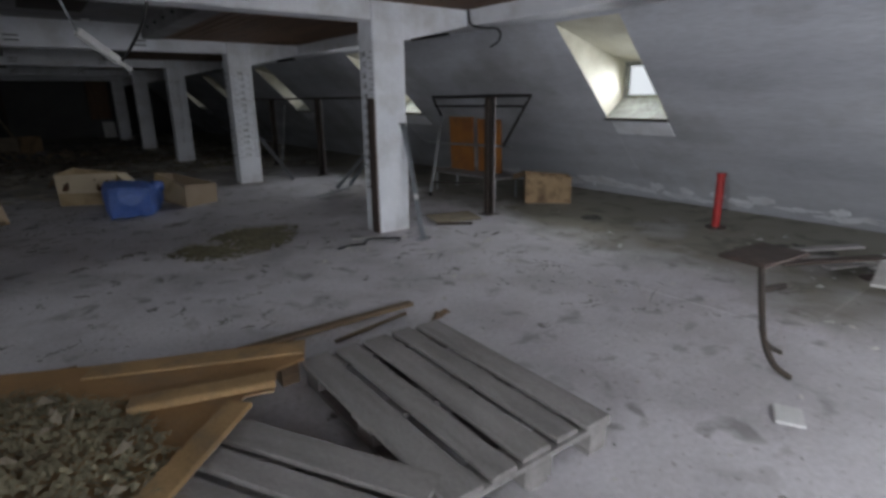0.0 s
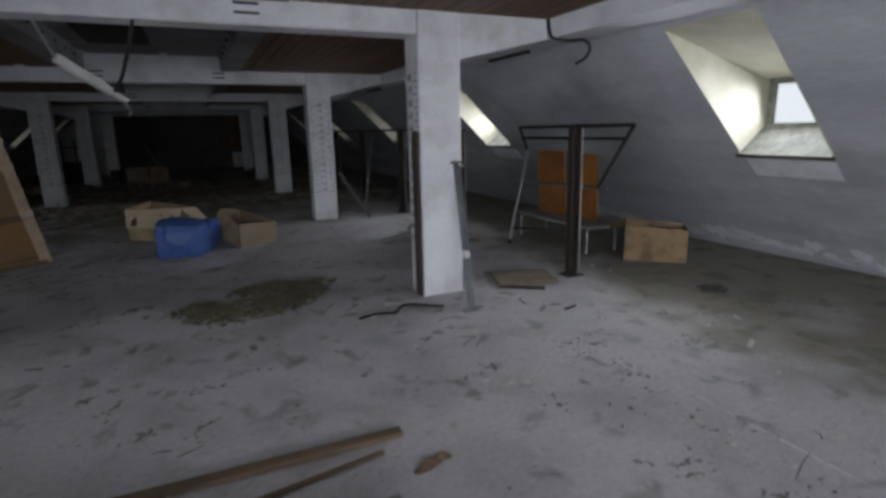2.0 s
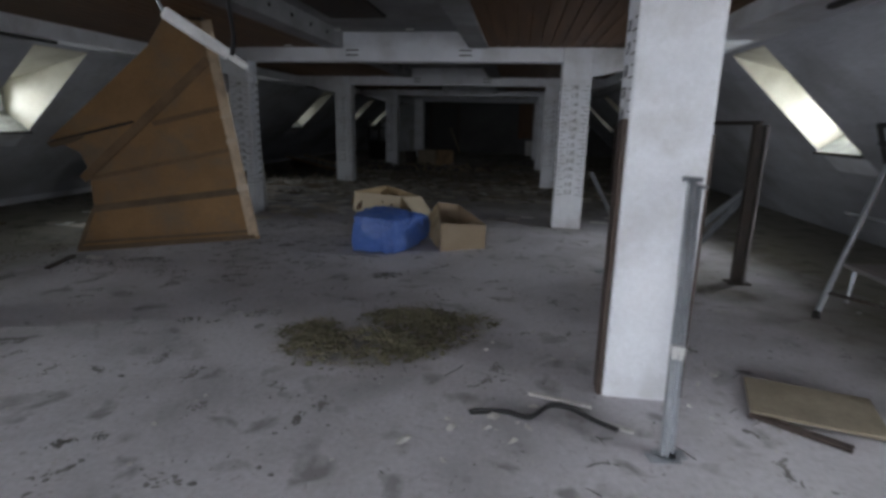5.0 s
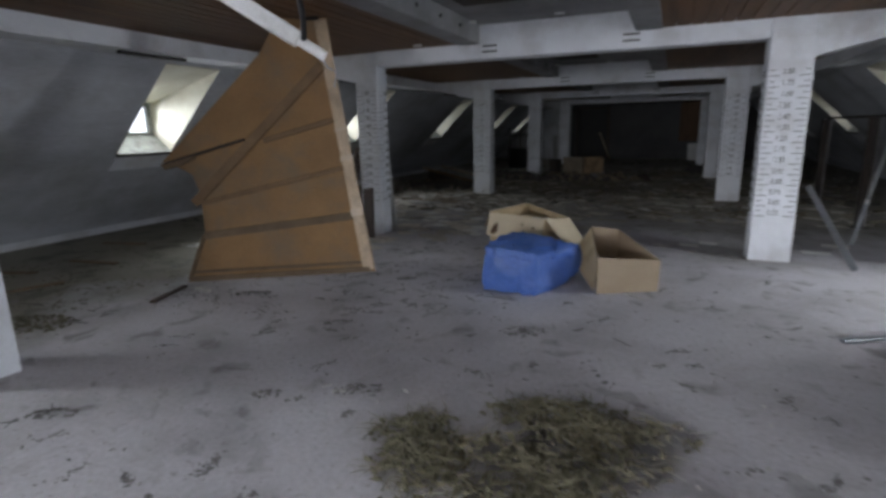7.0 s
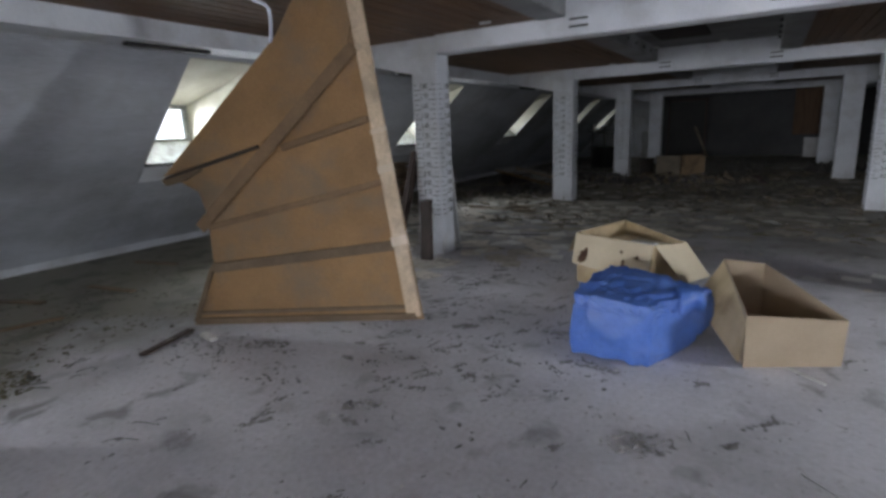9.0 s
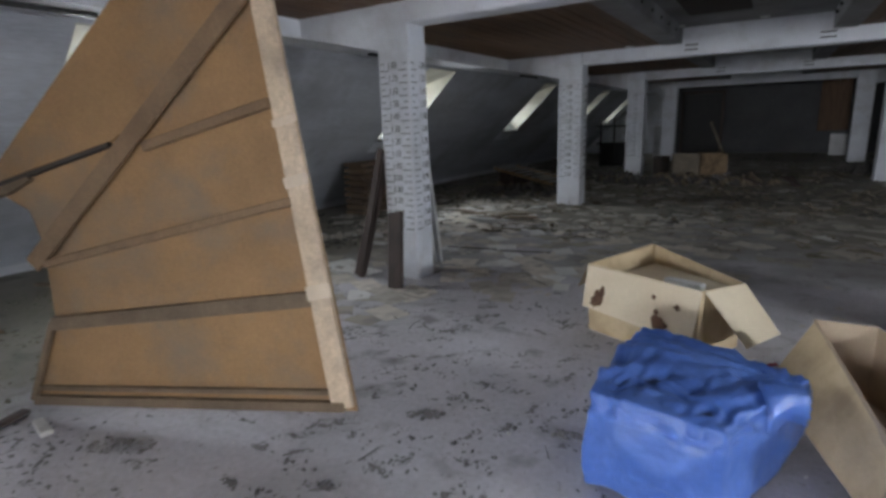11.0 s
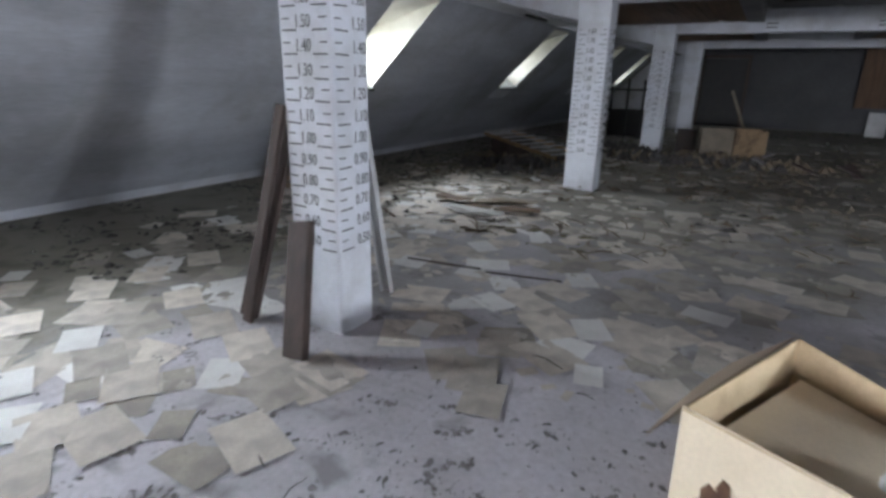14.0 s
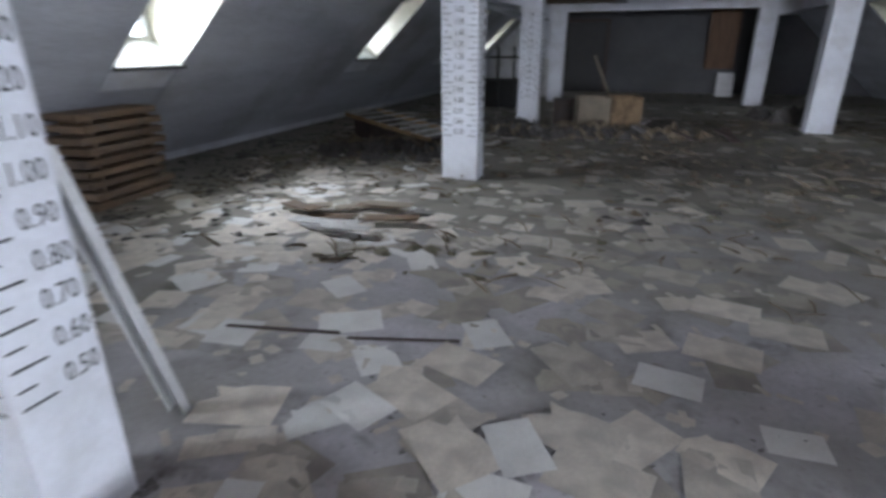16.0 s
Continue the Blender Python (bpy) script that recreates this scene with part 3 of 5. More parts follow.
# ---- scatter: dirt, chips, stems ----
def lumps(name, mat, spots, label, category, flat=0.5):
    """Many small irregular lumps in one mesh."""
    verts, faces = [], []
    for x, y, r, z in spots:
        k, base = random.choice((5, 6, 7)), len(verts)
        turn, stretch = random.uniform(0, 6.28), random.uniform(0.25, 0.75)
        for j in range(k):
            a = 2 * math.pi * j / k
            rr = r * random.uniform(0.65, 1.2)
            u, v = rr * math.cos(a), rr * stretch * math.sin(a)
            verts.append((x + u * math.cos(turn) - v * math.sin(turn), y + u * math.sin(turn) + v * math.cos(turn), z))
        verts.append((x + random.uniform(-0.3, 0.3) * r, y + random.uniform(-0.3, 0.3) * r, z + r * flat * random.uniform(0.6, 1.3)))
        faces += [(base + j, base + (j + 1) % k, base + k) for j in range(k)]
    me = bpy.data.meshes.new(name)
    me.from_pydata(verts, [], faces)
    me.materials.append(mat)
    return tagged(new(name, me), label, category, kind="stuff")


def stems(name, mat, spots, label, category):
    """Thin three-sided stalks in one mesh; spots of (x, y, z, length, radius)."""
    verts, faces = [], []
    for x, y, z, length, r in spots:
        a, tilt = random.uniform(0, 6.28), random.uniform(-0.05, 0.35)
        d = Vector((math.cos(a) * math.cos(tilt), math.sin(a) * math.cos(tilt), math.sin(tilt))) * length
        u, base = Vector((-math.sin(a), math.cos(a), 0)) * r, len(verts)
        p = Vector((x, y, z))
        bend = Vector((random.uniform(-1, 1), random.uniform(-1, 1), 0.4)) * length * 0.12
        for q, s in ((p, 1.0), (p + d / 2 + bend, 0.9), (p + d, 0.4)):
            verts += [q + u * s, q - u * s, q + Vector((0, 0, 1.6 * r * s))]
        for k in (0, 3):
            for i, j in ((0, 1), (1, 2), (2, 0)):
                faces.append((base + k + i, base + k + j, base + k + 3 + j, base + k + 3 + i))
    me = bpy.data.meshes.new(name)
    me.from_pydata(verts, [], faces)
    me.materials.append(mat)
    return tagged(new(name, me), label, category, kind="stuff")


def ellipse_spots(n, cx, cy, rx, ry, turn, power=0.6):
    out = []
    for _ in range(n):
        a, d = random.uniform(0, 6.28), random.random() ** power
        u, v = rx * d * math.cos(a), ry * d * math.sin(a)
        c, s = math.cos(radians(turn)), math.sin(radians(turn))
        out.append((cx + u * c - v * s, cy + u * s + v * c, 1 - d))
    return out


random.seed(11)
heap = []
for _ in range(26):
    cx, cy, _h = ellipse_spots(1, 0.85, 0.62, 0.68, 0.36, 32, 0.5)[0]
    heap += ellipse_spots(70, cx, cy, 0.20, 0.13, 32, 0.7)
stems("moss_heap", MOSS, [(x, y, 0.002 + h * random.uniform(0, 0.05), random.uniform(0.03, 0.11), random.uniform(0.001, 0.003)) for x, y, h in heap], "heap of dry moss and straw on the floor", "debris heap")
lumps("dirt_heap", MOSS, [(x, y, random.uniform(0.006, 0.03), h * 0.03) for x, y, h in heap], "mossy dirt under the straw heap", "debris heap", 0.7)
stems("pale_stalks", OFFCUT, [(x, y, 0.01 + h * 0.05, random.uniform(0.05, 0.13), 0.0025) for x, y, h in ellipse_spots(18, 0.8, 0.45, 0.7, 0.4, 32)], "pale broken reed stalks on the heap", "debris")
stems("straw", STRAW, [(x, y, 0.012 + h * random.uniform(0.02, 0.06), random.uniform(0.04, 0.14), random.uniform(0.0015, 0.003)) for x, y, h in random.sample(heap, 460)], "yellow-green dry straw strewn over the moss heap", "straw")
rough = ellipse_spots(2600, -1.05, -2.62, 0.55, 0.75, 20)
stems("insulation_heap", WOOL, [(x, y, 0.165 + h * random.uniform(0.02, 0.13), random.uniform(0.02, 0.05), random.uniform(0.001, 0.003)) for x, y, h in rough], "heap of mossy insulation rubble on a broken panel", "debris heap")
lumps("rubble_heap", WOOL, [(x, y, random.uniform(0.008, 0.024), 0.158 + h * 0.11) for x, y, h in ellipse_spots(3000, -1.05, -2.62, 0.52, 0.7, 20)], "olive-brown mineral wool rubble on a broken panel", "debris heap", 0.8)
lumps("pale_rubble", OFFCUT, [(x, y, random.uniform(0.01, 0.05), 0.17 + h * 0.12) for x, y, h in ellipse_spots(22, -0.95, -2.5, 0.45, 0.6, 20)], "pale plaster rubble on a broken panel", "debris", 0.7)


def floor_spots(n, box_of, r0, r1):
    x0, x1, y0, y1 = box_of
    return [(random.uniform(x0, x1), random.uniform(y0, y1), r0 + (r1 - r0) * random.random() ** 3, 0.0005) for _ in range(n)]


def clustered(n, groups, box_of, r0, r1, tight):
    x0, x1, y0, y1 = box_of
    heads = [(random.uniform(x0, x1), random.uniform(y0, y1)) for _ in range(groups)]
    out = []
    for _ in range(n):
        hx, hy = random.choice(heads)
        out.append((hx + random.gauss(0, tight), hy + random.gauss(0, tight * 0.7), r0 + (r1 - r0) * random.random() ** 2.5, 0.0005))
    return out


lumps("plaster_crumbs", CHIP, floor_spots(420, (-1.5, 4.6, -4.5, 3.5), 0.004, 0.022), "pale plaster crumbs strewn over the floor", "debris", 0.6)
lumps("plaster_chips", CHIP, clustered(240, 26, (1.2, 5.2, -4.4, 0.5), 0.006, 0.045, 0.16), "pale plaster chips fallen on the floor", "debris", 0.35)
lumps("dirt_clumps", DUST, clustered(1600, 200, (-4.5, 5.0, -4.5, 6.0), 0.003, 0.024, 0.10), "dark dirt clumps and leaf litter on the floor", "debris", 0.25)


def tufts(groups, box_of, each):
    """Small drawn-out smears of crumbs, swept into one direction each."""
    x0, x1, y0, y1 = box_of
    out = []
    for _ in range(groups):
        cx, cy, a = random.uniform(x0, x1), random.uniform(y0, y1), random.uniform(-0.5, 1.6)
        along, across = random.uniform(0.02, 0.06), random.uniform(0.006, 0.018)
        for _ in range(random.randint(each // 3, each)):
            u, v = random.gauss(0, along), random.gauss(0, across)
            v += 4.0 * u * u * random.choice((-1, 1))
            out.append((cx + u * math.cos(a) - v * math.sin(a), cy + u * math.sin(a) + v * math.cos(a), random.uniform(0.005, 0.020), random.uniform(0, 0.004)))
    return out


lumps("dirt_tufts", TUFT, tufts(130, (-4.2, 4.4, -3.4, 5.2), 34), "dark tufts of dirt and rotten leaves on the floor", "debris", 0.2)
lumps("dirt_tufts", TUFT, tufts(34, (-1.6, 1.6, -1.2, 2.6), 40), "dark tufts of dirt round the moss heap", "debris", 0.2)
lumps("dirt_tufts", TUFT, tufts(70, (-2.7, 0.2, 2.1, 4.4), 26), "dark curls of dirt between the papers", "debris", 0.15)
lumps("dirt_flecks", DUST, floor_spots(1300, (-5.2, 5.2, -4.6, 8.0), 0.003, 0.018), "dark flecks of dirt on the floor", "debris", 0.4)
lumps("rubble_by_pipe", DUST, clustered(700, 36, (2.4, 4.6, -3.2, -1.3), 0.004, 0.020, 0.09), "grey rubble crumbs on the floor by the slope", "debris", 0.35)
stems("twigs", DIRT, [(x, y, 0.003, random.uniform(0.05, 0.18), 0.003) for x, y, r, z in clustered(110, 40, (-3.5, 4.5, -3.5, 5.0), 0.01, 0.02, 0.13)], "dark twigs on the floor", "debris")
lumps("brown_litter", LITTER, clustered(2600, 170, (-4.8, 4.5, 7.6, 15.5), 0.012, 0.09, 0.22), "brown rotting litter covering the far floor", "debris", 0.45)
stems("litter_sticks", LITTER, [(x, y, 0.004, random.uniform(0.08, 0.30), random.uniform(0.004, 0.012)) for x, y, r, z in clustered(520, 120, (-4.8, 4.5, 6.5, 15.0), 0.01, 0.02, 0.3)], "broken brown laths and sticks in the litter", "debris")
lumps("far_litter", DIRT, clustered(1500, 120, (-5.3, 5.3, 8.0, 21.0), 0.015, 0.10, 0.25), "dark rotting litter on the far floor", "debris", 0.35)
lumps("wall_litter", DIRT, clustered(1900, 110, (-5.6, -3.5, 4.3, 12.5), 0.010, 0.06, 0.18), "dark brown litter heaped along the slope", "debris", 0.5)
lumps("far_moss", MOSS, clustered(1300, 110, (-5.3, 5.3, 6.5, 21.0), 0.02, 0.12, 0.25), "mossy litter on the far floor", "debris", 0.3)
lumps("dirt_by_column", DUST, clustered(1700, 150, (-3.4, 0.3, 2.0, 4.6), 0.004, 0.022, 0.045), "trodden dark dirt between the paper sheets", "debris", 0.3)


patch = bmesh.new()
add_box(patch, (1.9, 1.9, 0.008), pose(3.605, -2.74, 0.0))
setting(finish("floor_patch", patch, FLOOR), "slightly raised worn patch of grey screed", "floor")


# ---- first column: props, boards, cable ----
def channel(a, b, wide, deep, mat, owner, name="channel"):
    """A U-shaped sheet-metal profile from a to b."""
    m, length = between(a, b, (0, 1, 0))
    bm, h, d, w = bmesh.new(), wide / 2, deep / 2, 0.003
    outline = ((-h, -d), (-h, d), (h, d), (h, -d), (h - w, -d), (h - w, d - w), (w - h, d - w), (w - h, -d))
    ends = [[bm.verts.new(m @ Vector((x, y, z))) for x, y in outline] for z in (-length / 2, length / 2)]
    for i in range(8):
        j = (i + 1) % 8
        bm.faces.new((ends[0][i], ends[0][j], ends[1][j], ends[1][i]))
    for ring in ends:
        for quad in ((0, 1, 6, 7), (1, 2, 5, 6), (2, 3, 4, 5)):
            bm.faces.new([ring[k] for k in quad])
    return part(name, bm, mat, owner)


def steel_prop(foot, head, label):
    p = thing("steel_prop", label, "steel prop", None, "leaning steel props")
    channel(foot, head, 0.032, 0.026, STEEL, p)
    d = (Vector(head) - Vector(foot)).normalized()
    part("foot_plate", box((0.13, 0.06, 0.008), pose(foot[0], foot[1], 0.005, 0, 0, 8), 0.002), STEEL, p)
    part("head_plate", box((0.085, 0.05, 0.008), Matrix.Translation(Vector(head)) @ d.to_track_quat("Z", "Y").to_matrix().to_4x4(), 0.002), STEEL, p)
    mid = Vector(foot).lerp(Vector(head), 0.36)
    part("clamp", box((0.036, 0.034, 0.06), Matrix.Translation(mid), 0.004), WHITE_METAL, p)


steel_prop((2.24, -0.50, 0.012), (2.356, -0.04, 1.105), "galvanised steel profile leaning on a white column")
steel_prop((2.270, -0.47, 0.012), (2.384, -0.03, 1.07), "second galvanised steel profile leaning on a white column")
loose_board((2.050, 0.065, 0.0), (2.054, 0.065, 1.36), 0.022, 0.12, DARK_WOOD, "dark stained board upright against a white column", "board", (0, 1, 0))
loose_board((2.450, 0.10, 0.0), (2.446, 0.10, 1.30), 0.022, 0.12, DARK_WOOD, "dark board upright on the column's outer face", "board", (0, 1, 0))
tagged(tube("cable_snippet", [(1.42, -0.29, 0.012), (1.58, -0.26, 0.012), (1.70, -0.29, 0.012), (1.80, -0.17, 0.013), (1.90, -0.18, 0.012), (2.00, -0.27, 0.012), (2.09, -0.33, 0.012)], 0.012, CABLE), "curled black cable lying by the column foot", "cable")
loose_board((1.70, -0.05, 0.008), (2.0, -0.14, 0.008), 0.035, 0.012, CHIP, "pale broken lath on the floor", "lath")
loose_board((1.98, -0.24, 0.008), (2.16, -0.33, 0.008), 0.03, 0.01, CHIP, "pale broken lath beside the cable", "lath")


def floor_board():
    p = tagged(finish("plywood_offcut", box((0.55, 0.37, 0.018), pose(3.05, 0.02, 0.03, 2.2, 0, -16), 0.003), OFFCUT), "square brown plywood offcut lying on the floor", "plywood board")
    tagged(finish("batten_offcut", box((0.40, 0.05, 0.02), pose(2.90, -0.19, 0.010, 0, 0, -36), 0.003), DARK_WOOD), "dark batten under the plywood offcut", "batten")
    return p


floor_board()


# ---- racking along the east side ----
def rack_post(x, y):
    p = thing("rack_post", "rusty dark steel post standing under the slope", "steel post", pose(x, y, 0), "row of rack posts")
    bm = bmesh.new()
    prism(bm, [(-0.05, -0.035), (-0.05, 0.035), (0.05, 0.035), (0.05, -0.035), (0.041, -0.035), (0.041, 0.025), (-0.041, 0.025), (-0.041, -0.035)], 0.0, 1.36)
    for v in bm.verts:
        v.co = Vector((v.co.x, v.co.z, v.co.y))
    part("profile", bm, RUST, p)
    part("base_plate", box((0.19, 0.15, 0.012), pose(0, 0, 0.006), 0.002), RUST, p)
    part("edge_strip", box((0.018, 0.012, 1.34), pose(0.045, -0.041, 0.675), 0.002), GREY_WOOD, p, "dusty grey lath along the edge")


for y in (-0.04, 2.28, 4.5, 6.75, 9.0):
    rack_post(3.55, y)
bm = rod((3.55, 2.28, 1.375), (3.55, 9.0, 1.375), 0.018)
tagged(finish("rack_rail", bm, RUST), "long dark steel rail on top of the rack posts", "rail")


def leaning_rack():
    """A tubular bed frame leaning on the slope with orange boards behind it."""
    p = thing("leaning_bed_frame", "dark tubular steel frame leaning against the sloping wall", "bed frame")
    top_r, top_l = Vector((4.28, 0.01, 1.37)), Vector((4.28, 2.02, 1.37))
    part("top_rail", rod(top_r, top_l, 0.020), BLACK, p)
    part("second_rail", rod(top_r + Vector((-0.02, 0.06, -0.13)), top_l + Vector((-0.02, -0.08, -0.13)), 0.017), BLACK, p)
    part("leg", rod(top_l, (4.16, 1.64, 1.08), 0.02), BLACK, p)
    part("leg", rod((4.16, 1.64, 1.10), (3.80, 1.48, 0.02), 0.021), STEEL, p, "bright galvanised lower leg")
    part("leg", rod(top_r, (4.20, 0.40, 0.74), 0.020), BLACK, p)
    part("cross_bar", rod((4.22, 0.28, 0.735), (4.10, 1.90, 0.71), 0.015), STEEL, p)
    part("foot", rod((3.80, 1.48, 0.03), (3.78, 1.44, 0.0), 0.03), BLACK, p)
    part("lower_rail", rod((3.86, 1.50, 0.18), (4.20, 0.88, 0.20), 0.014), RUST, p)


leaning_rack()


def orange_board(y0, y1, z0, z1, x0, x1, label):
    tagged(finish("orange_board", slab([(y0, z0), (y1, z0), (y1, z1), (y0, z1)], 0.0, lambda u, v, off: Vector((x0 + (x1 - x0) * (v - 0.2) + off, u, v)), 0.02), ORANGE), label, "board", "orange boards")


orange_board(0.72, 1.20, 0.32, 1.06, 4.50, 4.46, "orange varnished board standing behind a metal frame")
orange_board(1.32, 1.86, 0.30, 1.08, 4.52, 4.48, "wide orange varnished board standing behind a metal frame")


def low_shelf():
    p = thing("low_trestle", "low grey trestle with steel legs under orange boards", "trestle")
    part("top", box((0.50, 1.45, 0.03), pose(4.45, 1.25, 0.285), 0.004), GREY_WOOD, p)
    for x, y in ((4.25, 0.6), (4.65, 0.6), (4.25, 1.9), (4.65, 1.9)):
        part("leg", rod((x, y, 0.27), (x - 0.03, y - 0.03, 0.0), 0.014), STEEL, p)


low_shelf()


def carton(name, corners, height, mat, label, category="cardboard box", lean=0.0, open_top=True):
    """An open cardboard box on four ground corners, walls of real thickness."""
    p = thing(name, label, category, None, "cardboard boxes")
    c = [Vector((*q, 0)) for q in corners]
    mid = sum(c, Vector()) / 4
    up = height if isinstance(height, (list, tuple)) else [height] * 4
    for i in range(4):
        j = (i + 1) % 4
        a, b = c[i], c[j]
        inward = (mid - (a + b) / 2).normalized() * 0.006
        bm = bmesh.new()
        la, lb = (a - mid).normalized() * lean, (b - mid).normalized() * lean
        outer = [bm.verts.new(q) for q in (a + Vector((0, 0, 0.002)), b + Vector((0, 0, 0.002)), b + lb + Vector((0, 0, up[j])), a + la + Vector((0, 0, up[i])))]
        inner = [bm.verts.new(v.co + inward) for v in outer]
        bm.faces.new(outer)
        bm.faces.new(list(reversed(inner)))
        for k in range(4):
            q = (k + 1) % 4
            bm.faces.new((outer[k], inner[k], inner[q], outer[q]))
        part("side", bm, mat, p)
    bm = bmesh.new()
    lo = [bm.verts.new(q + Vector((0, 0, 0.004))) for q in c]
    hi = [bm.verts.new(q + Vector((0, 0, 0.010))) for q in c]
    bm.faces.new(lo)
    bm.faces.new(hi)
    part("bottom", bm, mat, p)
    return p


def flap(owner, a, b, c, d, mat, label="", thick=0.005, stains=()):
    """A cardboard flap a-b (fold) to c-d (free edge), a little bowed."""
    a, b, c, d = (Vector(q) for q in (a, b, c, d))
    n = (b - a).cross(d - a).normalized()
    n = n if n.z > 0 else -n
    bm, grid = bmesh.new(), []
    steps = 6
    for s in (0, -thick):
        rows = []
        for i in range(steps + 1):
            u = i / steps
            row = []
            for j in range(4):
                v = j / 3
                q = a.lerp(b, u).lerp(d.lerp(c, u), v) + n * (s + 0.012 * math.sin(math.pi * u) * v)
                row.append(bm.verts.new(q))
            rows.append(row)
        grid.append(rows)
        for i in range(steps):
            for j in range(3):
                bm.faces.new((rows[i][j], rows[i + 1][j], rows[i + 1][j + 1], rows[i][j + 1]))
    ob = part("flap", bm, mat, owner, label)
    for k, (u, v, r) in enumerate(stains):
        st = bmesh.new()
        e1, e2 = (b - a).normalized(), (d - a).normalized()
        mid = a.lerp(b, u).lerp(d.lerp(c, u), v) + n * 0.013 * math.sin(math.pi * u) * v
        ring = []
        for q in range(11):
            t = 2 * math.pi * q / 11
            rr = r * random.uniform(0.55, 1.25)
            ring.append(st.verts.new(mid + e1 * rr * math.cos(t) + e2 * rr * math.sin(t) + n * 0.004))
        st.faces.new(ring)
        part("scorch_mark", st, CARD_STAIN, ob, "dark brown scorched stain")
    return ob


random.seed(5)
open_box = carton("open_carton", [(0.825, 2.845), (1.28, 3.08), (0.90, 3.82), (0.655, 3.70)], [0.305, 0.265, 0.36, 0.40], CARD, "open tan cardboard box lying beside a blue bag", lean=0.01)
flap(open_box, (0.655, 3.70, 0.395), (0.825, 2.845, 0.30), (0.80, 2.83, 0.03), (0.50, 3.55, 0.14), CARD_TAN)

stained = carton("stained_carton", [(-0.48, 4.12), (0.17, 3.83), (0.35, 4.23), (-0.21, 4.72)], [0.43, 0.43, 0.38, 0.45], CARD_TAN, "pale open cardboard box with scorched brown stains", lean=0.015)
flap(stained, (-0.497, 4.125, 0.434), (0.182, 3.815, 0.432), (0.155, 3.70, 0.17), (-0.485, 3.985, 0.20), CARD_PALE, "pale flap with burnt holes", stains=((0.15, 0.72, 0.045), (0.19, 0.55, 0.03), (0.12, 0.86, 0.03), (0.74, 0.8, 0.045), (0.70, 0.62, 0.022), (0.85, 0.42, 0.02), (0.66, 0.35, 0.016)))
flap(stained, (0.190, 3.85, 0.425), (0.360, 4.23, 0.385), (0.55, 4.13, 0.15), (0.405, 3.82, 0.16), CARD_PALE)
flap(stained, (-0.22, 4.73, 0.46), (-0.49, 4.13, 0.432), (-0.59, 4.22, 0.24), (-0.39, 4.78, 0.28), CARD)
tagged(finish("white_pack", box((0.24, 0.06, 0.04), pose(0.06, 4.12, 0.372, 0, -3, -28), 0.008), WHITE_METAL), "slim white packet stuck in a cardboard box", "packet")
# pale sheet and block added to brighten the hollow box's inside
part("inner_flap", slab([(-0.44, 4.14), (0.14, 3.87), (0.30, 4.20), (-0.19, 4.66)], 0.0, lambda u, v, off: Vector((u, v, 0.345 + 0.05 * u + off)), 0.006), CARD_PALE, stained, "pale sheet added over the hollow to read as its lit inside")
part("filling", box((0.30, 0.26, 0.30), pose(-0.06, 4.21, 0.155, 0, 0, -24), 0.03), CARD_TAN, stained, "added tan block under the pale sheet")


